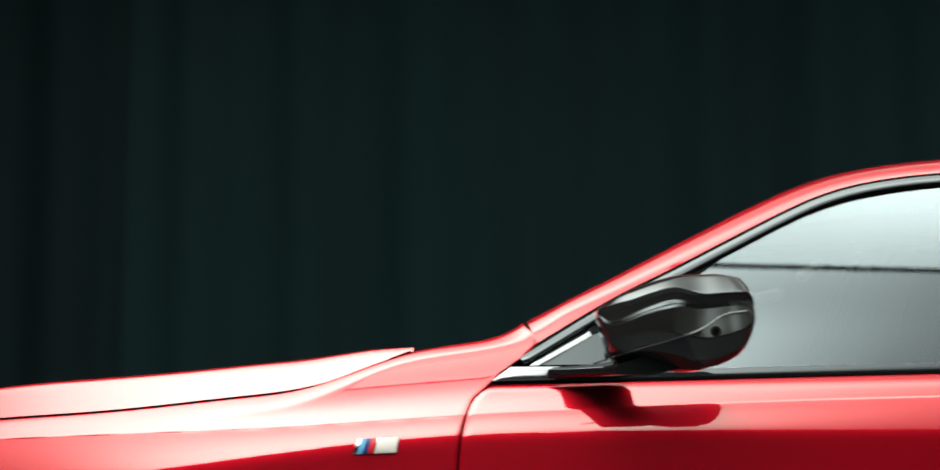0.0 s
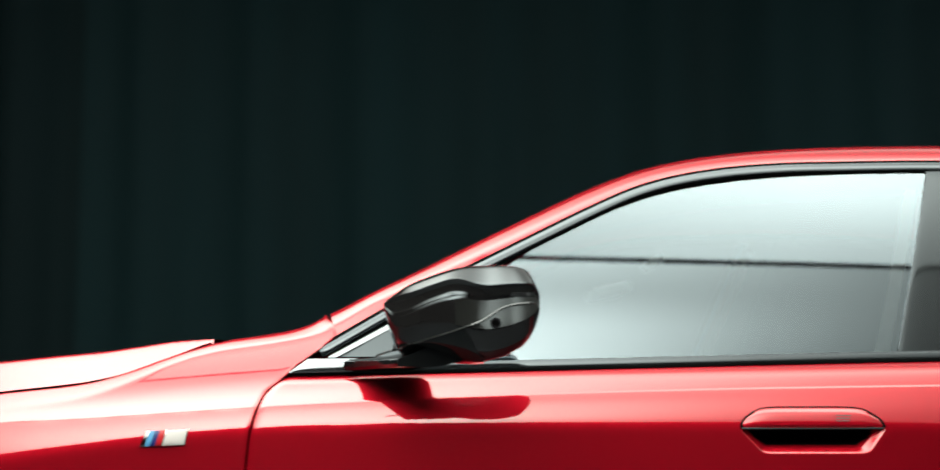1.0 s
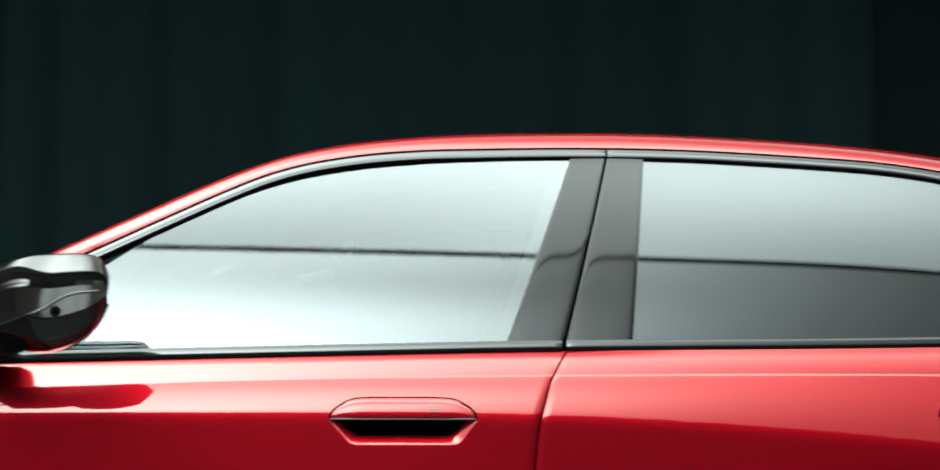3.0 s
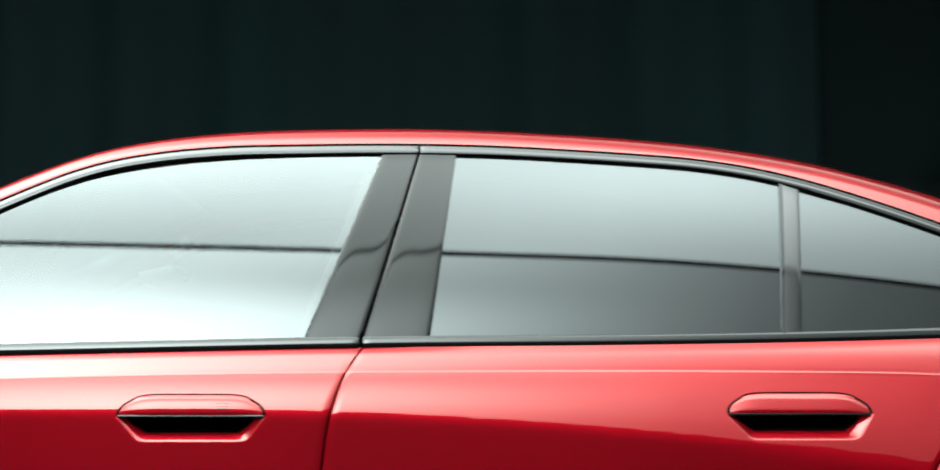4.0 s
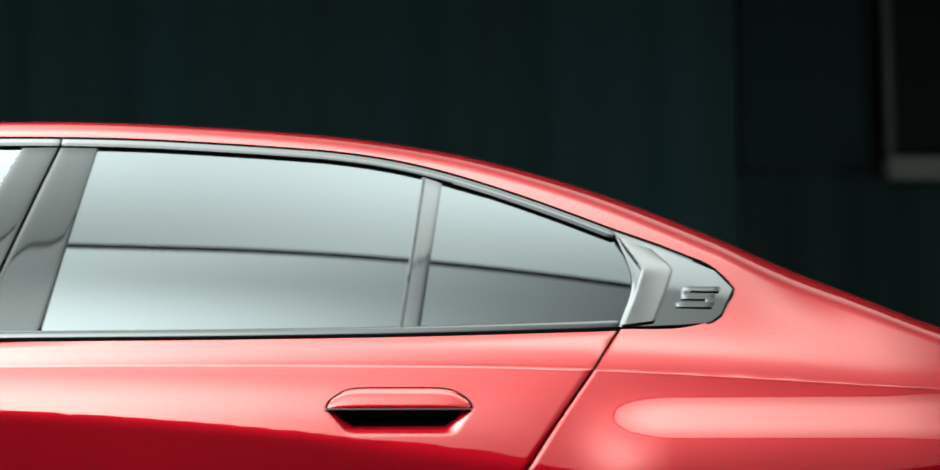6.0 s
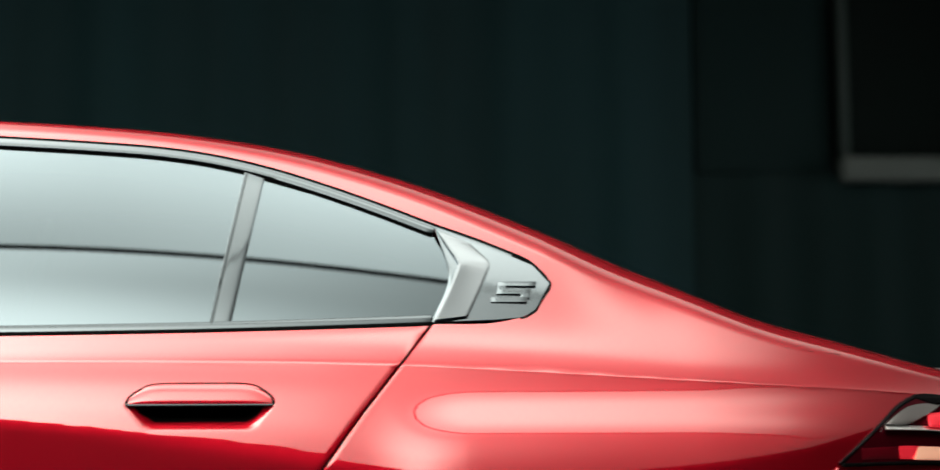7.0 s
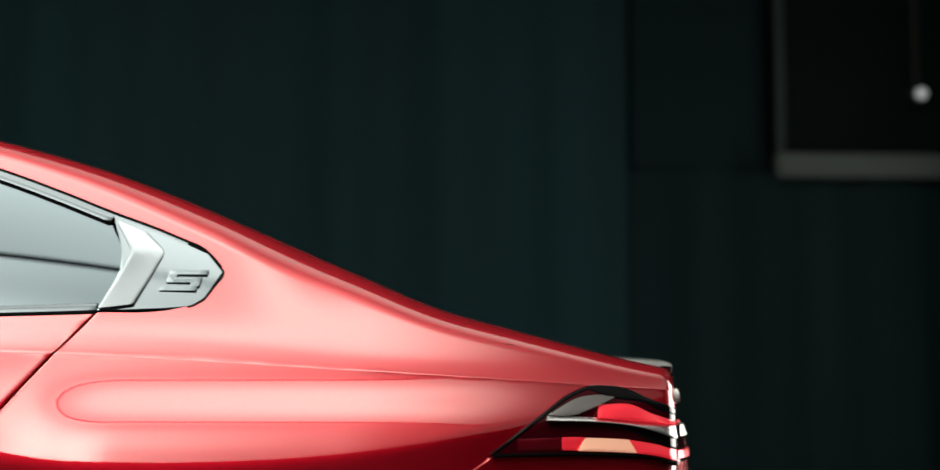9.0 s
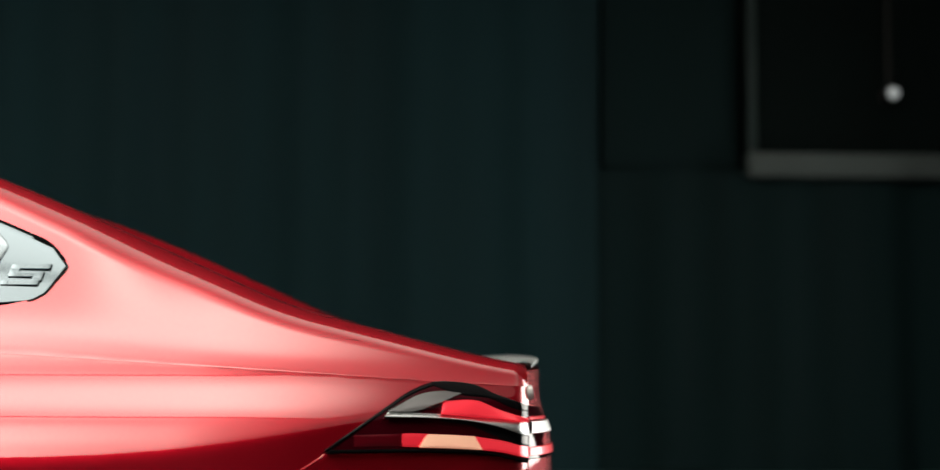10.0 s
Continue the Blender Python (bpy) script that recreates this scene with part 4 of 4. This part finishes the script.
def tail_lamp(sg):
    low = smoothline((4.692, 0.869), (4.80, 0.866), (4.90, 0.860), (4.987, 0.851), (5.046, 0.838))
    up = smoothline((4.692, 0.872), (4.74, 0.905), (4.788, 0.938), (4.83, 0.966), (4.871, 0.981), (4.91, 0.981), (4.946, 0.975), (4.987, 0.955), (5.02, 0.945), (5.046, 0.935))
    base = patch("tail_lamp", low, up, line(low(0), up(0)), line(low(1), up(1)), 46, 22, sg, 0.003, LENS_RED, car, "dark red wraparound tail lamp", surf=side_y, bulge=0.001)
    def blade(name, pts_low, pts_up, off, mat, label="", bulge=0.001, lean=0.0):
        lo, hi = smoothline(*pts_low), smoothline(*pts_up)
        patch(name, lo, hi, line(lo(0), hi(0)), line(lo(1), hi(1)), 30, 8, sg, off, mat, base, label, surf=side_y, bulge=bulge, depth=0.006, lean=lean)
    blade("smoky_lens", ((4.793, 0.934), (4.835, 0.9325), (4.886, 0.948)), ((4.800, 0.9375), (4.85, 0.962), (4.932, 0.967)), 0.0035, LENS_GREY, "smoky grey upper lens", lean=0.006)
    blade("black_band", ((4.872, 0.976), (4.90, 0.966), (4.925, 0.959), (4.977, 0.952), (5.01, 0.937), (5.046, 0.927)), ((4.868, 0.981), (4.91, 0.981), (4.946, 0.975), (4.987, 0.957), (5.02, 0.946), (5.046, 0.936)), 0.0045, LENS_BLACK, "black upper band")
    blade("lamp_edge", ((4.697, 0.870), (4.79, 0.9345), (4.833, 0.962), (4.871, 0.977)), ((4.6925, 0.8715), (4.788, 0.9375), (4.831, 0.965), (4.871, 0.980)), 0.005, LENS_BLACK)
    blade("upper_strip", ((4.8865, 0.928), (4.944, 0.921), (4.99, 0.917), (5.046, 0.908)), ((4.8896, 0.948), (4.951, 0.947), (4.99, 0.931), (5.046, 0.9125)), 0.004, LENS_BRIGHT, "bright red light strip", lean=0.012)
    blade("black_curve", ((4.8865, 0.915), (4.944, 0.904), (4.977, 0.888), (5.031, 0.867), (5.047, 0.863)), ((4.88, 0.921), (4.944, 0.9135), (4.99, 0.903), (5.031, 0.889), (5.047, 0.884)), 0.0045, LENS_BLACK, "black blade")
    blade("chrome_fin", ((4.790, 0.9256), (4.88, 0.921), (4.944, 0.9135), (4.99, 0.903), (5.031, 0.889), (5.047, 0.884)), ((4.7934, 0.930), (4.88, 0.926), (4.944, 0.9196), (4.977, 0.9165), (5.018, 0.9146), (5.047, 0.910)), 0.0065, FIN, "chrome fin", lean=0.009)
    blade("deep_strip", ((4.738, 0.876), (4.78, 0.8755), (4.820, 0.8745)), ((4.738, 0.894), (4.78, 0.8945), (4.818, 0.8945)), 0.004, LENS_DEEP, "deep red strip")
    blade("inner_strip", ((4.820, 0.8745), (4.835, 0.8735), (4.849, 0.8725)), ((4.818, 0.895), (4.84, 0.8945), (4.861, 0.893)), 0.004, LENS_BRIGHT, "red strip", lean=0.004)
    blade("reflector", ((4.849, 0.8723), (4.90, 0.869), (4.9574, 0.864)), ((4.8614, 0.8925), (4.90, 0.890), (4.944, 0.886)), 0.004, LENS_AMBER, "pale amber reflector", lean=0.010)
    blade("lower_strip", ((4.9574, 0.864), (5.0, 0.857), (5.046, 0.844)), ((4.944, 0.886), (4.99, 0.877), (5.046, 0.862)), 0.004, LENS_BRIGHT, "bright red lower strip", lean=0.010)
    blade("lamp_seal", ((4.696, 0.8665), (4.85, 0.863), (4.97, 0.854), (5.046, 0.835)), ((4.70, 0.870), (4.85, 0.8665), (4.97, 0.8575), (5.046, 0.8385)), 0.012, RUBBER)


def rear_x(q, z):
    """How far back the rear face stands at the share q of its half-width and height z."""
    low = 1 - float(step(z, 0.84, 0.95))
    return 5.046 + (0.064 + 0.012 * low) * (1 - abs(q) ** (2.4 + 2.6 * low))


def rear_half(z):
    return float(side_y(5.047, min(z, float(crease_z(5.047)))))


def rear_end():
    """Rear face, boot lid edge, lip, lamp ends and a disc for a highlight."""
    qs = np.sin(np.linspace(-1, 1, 81) * math.pi / 2)
    rows = [[(rear_x(q, z), q * rear_half(z), z) for q in qs] for z in np.linspace(0.30, 1.0, 48)]
    part("tail_panel", grid_mesh(rows), PAINT, car, "red rear end panel")
    # the lamps run on round the corner
    for sg in (-1, 1):
        for name, z0, z1, out, mat, label in (("rear_lens", 0.838, 0.936, 0.002, LENS_RED, "dark red rear lamp lens"), ("rear_light_strip", 0.844, 0.862, 0.004, LENS_BRIGHT, "bright red rear light strip"),
                                              ("rear_fin", 0.885, 0.909, 0.008, FIN, "chrome fin round the corner"), ("rear_upper_strip", 0.909, 0.918, 0.004, LENS_BRIGHT, "bright red rear light strip")):
            rows = []
            for z in (z0, z0 + 0.002, (z0 + z1) / 2, z1 - 0.002, z1):
                o = out if z0 < z < z1 else 0.0
                rows.append([(rear_x(q, z) + o, sg * (q * rear_half(z) + o * q ** 4), z - 0.03 * (1 - q)) for q in np.linspace(0.36, 0.999, 26)])
            part(name, grid_mesh(rows), mat, car, label)
    rows = []
    for a, (dx, dz) in enumerate(((-0.075, -0.004), (-0.05, 0.0015), (-0.02, 0.0045), (0.004, 0.0055), (0.012, 0.003), (0.010, -0.006), (-0.01, -0.014), (-0.05, -0.014), (-0.075, -0.008))):
        rows.append([(5.05 + dx + 0.05 * (1 - q * q), q * 0.61, 1.0165 + dz - 0.007 * q ** 8) for q in np.linspace(-1, 1, 31)])
    part("lip_spoiler", grid_mesh(rows), FIN, car, "bright silver boot lip")
    # white disc added at the tail's corner in place of a highlight
    em = bmesh.new()
    bmesh.ops.create_cone(em, cap_ends=True, segments=28, radius1=0.0145, radius2=0.0135, depth=0.014, matrix=Matrix.Translation((5.0505, -0.693, 0.960)) @ pose(0, 0, 0, 0, 80, 0))
    bmesh.ops.bevel(em, geom=list(em.edges), offset=0.0015, segments=2, affect="EDGES")
    part("tail_glint_disc", em, WHITE_ENAMEL, car, "small round white disc standing in for a highlight")


def bumper(sg):
    low = line((4.30, 0.66), (4.5, 0.55), (5.044, 0.50))
    up = smoothline((4.688, 0.862), (4.80, 0.861), (4.90, 0.855), (4.987, 0.846), (5.044, 0.833))
    patch("rear_bumper", low, up, smoothline((4.30, 0.66), (4.50, 0.748), (4.62, 0.818), (4.688, 0.862)), line(low(1), up(1)), 40, 30, sg, 0.0035, PAINT, car, "red rear bumper corner", surf=side_y, radius=0.003)


def nose():
    """The front of the car, ahead of the wheels."""
    rows = []
    for k in np.linspace(0, 1, 26):
        x = 0.02 + 0.47 * k
        col = section(x, 0.30, 24, 8)
        rows.append([(x, -y, z) for y, z in col] + [(x, y * q, col[-1][1] + 0.03 * step(k, 0, 1) * (1 - q * q)) for y in (col[-1][0],) for q in np.linspace(-0.9, 0.9, 19)] + [(x, y, z) for y, z in col[::-1]])
    bm = grid_mesh(rows)
    bm.faces.new([bm.verts.new(p) for p in rows[0]])
    bmesh.ops.remove_doubles(bm, verts=bm.verts, dist=1e-5)
    part("front_bumper", bm, PAINT, car, "red rounded front bumper")


def wheel(ax, sg):
    w = new("wheel")
    w.parent = car
    w.location = (ax, sg * 0.83, HUB_Z)
    prof = [(0.25, -0.11), (0.33, -0.115), (0.352, -0.10), (0.36, -0.07), (0.36, 0.07), (0.352, 0.10), (0.33, 0.115), (0.25, 0.11)]
    rows = [[(r * math.cos(a), y, r * math.sin(a)) for a in np.linspace(0, 2 * math.pi, 49)] for r, y in prof]
    part("tyre", grid_mesh(rows), TYRE, w, "black tyre")
    prof = [(0.252, -0.11), (0.252, 0.10), (0.245, 0.112), (0.232, 0.10), (0.22, 0.03), (0.06, 0.05), (0.0005, 0.052)]
    rows = [[(r * math.cos(a), sg * y, r * math.sin(a)) for a in np.linspace(0, 2 * math.pi, 49)] for r, y in prof]
    part("rim", grid_mesh(rows), ALLOY, w, "dark alloy rim")


def badge(sg):
    b = new("fender_badge")
    b.parent = car
    tagged(b, "small silver badge with blue and red stripes")
    def piece(name, a0, a1, mat, off):
        rows = []
        for k in np.linspace(0, 1, 4):
            rows.append([(1.4665 + 0.074 * a + 0.004 * k + 0.010 * k * (1 - a) * 0.4, sg * (float(side_y(1.50, 0.942 + 0.024 * k)) + off), 0.9405 + 0.0245 * k + 0.003 * a) for a in np.linspace(a0, a1, 5)])
        part(name, grid_mesh(rimmed(rows, -sg, 0, 0.006, radius=0.0008)), mat, b)
    piece("badge_plate", 0.0, 1.0, CHROME, 0.0025)
    piece("light_blue_stripe", 0.10, 0.22, BLUE_LIGHT, 0.0038)
    piece("dark_blue_stripe", 0.22, 0.33, BLUE_DARK, 0.0038)
    piece("red_stripe", 0.33, 0.46, RED_ENAMEL, 0.0038)
    piece("white_block", 0.50, 0.98, WHITE_ENAMEL, 0.0038)


def lining():
    """Dark inner skin behind the seams, and the cabin floor."""
    for sg in (-1, 1):
        rows = []
        for z in np.linspace(0.30, 1.06, 12):
            rows.append([(x, sg * float(side_y(x, min(z, float(crease_z(x)))) - 0.05), max(z, foot_z(x) + 0.02) if z < 0.9 else min(z, float(top_z(x)) - 0.03)) for x in np.linspace(0.5, 5.02, 80)])
        part("inner_skin", grid_mesh(rows), LINING, car)
    bm = bmesh.new()
    box(bm, 2.55, 0, 0.29, 4.3, 1.5, 0.06)
    part("underbody", bm, LINING, car)
    bm = bmesh.new()
    box(bm, 2.9, 0, 0.86, 2.3, 1.6, 0.30, 0.05)
    part("cabin_lining", bm, LINING, car)


def cabin():
    """What shows faintly through the front panes: belt, rear-view mirror and a bright spot."""
    for sg in (-1, 1):
        rows = [[(x + k, sg * (float(pane_y(x, z)) - 0.05), z) for x, z in zip(np.linspace(2.742, 2.872, 14), np.linspace(1.07, 1.42, 14))] for k in (0.0, 0.013, 0.026)]
        part("seat_belt", grid_mesh(rows), PALE, car, "pale grey seat belt")
    bm = bmesh.new()
    box(bm, 0, 0, 0, 0.085, 0.2, 0.026, 0.010)
    bmesh.ops.transform(bm, matrix=pose(2.369, -0.06, 1.256, 0, -12, 0), verts=bm.verts)
    part("interior_mirror", bm, LIP_SILVER, car, "pale interior mirror")
    # pale slanted piece added to stand for a bright spot in the pane
    bm = bmesh.new()
    box(bm, 0, 0, 0, 0.05, 0.05, 0.018, 0.006)
    bmesh.ops.transform(bm, matrix=pose(2.445, -0.25, 1.31, 0, -38, 0), verts=bm.verts)
    part("pane_spot_piece", bm, LIP_SILVER, car, "small pale piece standing in for a bright spot")


room()
canopy()
tail_softbox()
backdrop()
for sg in (-1, 1):
    fender(sg)
    q = side_frame(sg)
    fd = door("front_door", sg, seam_front, seam_mid, 2.599, 0.969, "red front door panel")
    rd = door("rear_door", sg, seam_mid, seam_rear, 3.619, 0.9725, "red rear door panel")
    windows(sg, fd, rd, q)
    mirror(sg, fd)
    tail_lamp(sg)
    bumper(sg)
    badge(sg)
    for ax in AXLES:
        wheel(ax, sg)
crown = spline((0.4, 0.04), (0.7, 0.055), (0.95, 0.063), (1.2, 0.060), (1.36, 0.057), (1.44, 0.048), (1.49, 0.0355), (1.53, 0.0205), (1.565, 0.009), (1.6, 0.0), (2.0, -0.01), (2.35, 0.01), (2.8, 0.022), (3.4, 0.02), (3.8, -0.02), (3.9, -0.045), (4.2, -0.08), (4.45, -0.07), (4.6, -0.04), (4.7, -0.02), (5.05, -0.014))
loft_top("hood", lambda k, q: 0.47 + (1.565 - 0.47) * k, 60, PAINT, "red front hood", crown, 0.001, 0.003, m=60, profile=bevelled)
loft_top("cowl", lambda k, q: 1.57 + 0.19 * k, 8, RUBBER, "black cowl", crown, 0.012, 0.0)
loft_top("windscreen", lambda k, q: 1.76 + 0.62 * k, 24, SCREEN_GLASS, "tinted windscreen", crown, 0.004, 0.0)
loft_top("roof", lambda k, q: 2.38 + 1.42 * k, 50, PAINT, "red roof panel", crown, 0.0, 0.0)
loft_top("rear_screen_frame", lambda k, q: 3.80 + 0.78 * k, 40, PAINT, "red panel round the rear screen", crown, 0.001, 0.0)
loft_top("rear_screen", lambda k, q: 3.86 + 0.68 * k, 30, SCREEN_GLASS, "tinted rear screen", crown, -0.004, 0.0, span=0.66)
loft_top("boot_lid", lambda k, q: 4.58 + 0.468 * k, 20, PAINT, "red boot lid", crown, 0.001, 0.0)
for sg in (-1, 1):
    rows = [[(x, sg * (top_edge(x)[0] - o), top_edge(x)[1] + h) for x in np.linspace(0.55, 1.563, 60)] for o, h in ((-0.001, -0.004), (-0.001, 0.0026), (0.0032, 0.0032), (0.0032, -0.004))]
    part("hood_seal", grid_mesh(rows), RUBBER, car)
rear_end()
nose()
lining()
cabin()
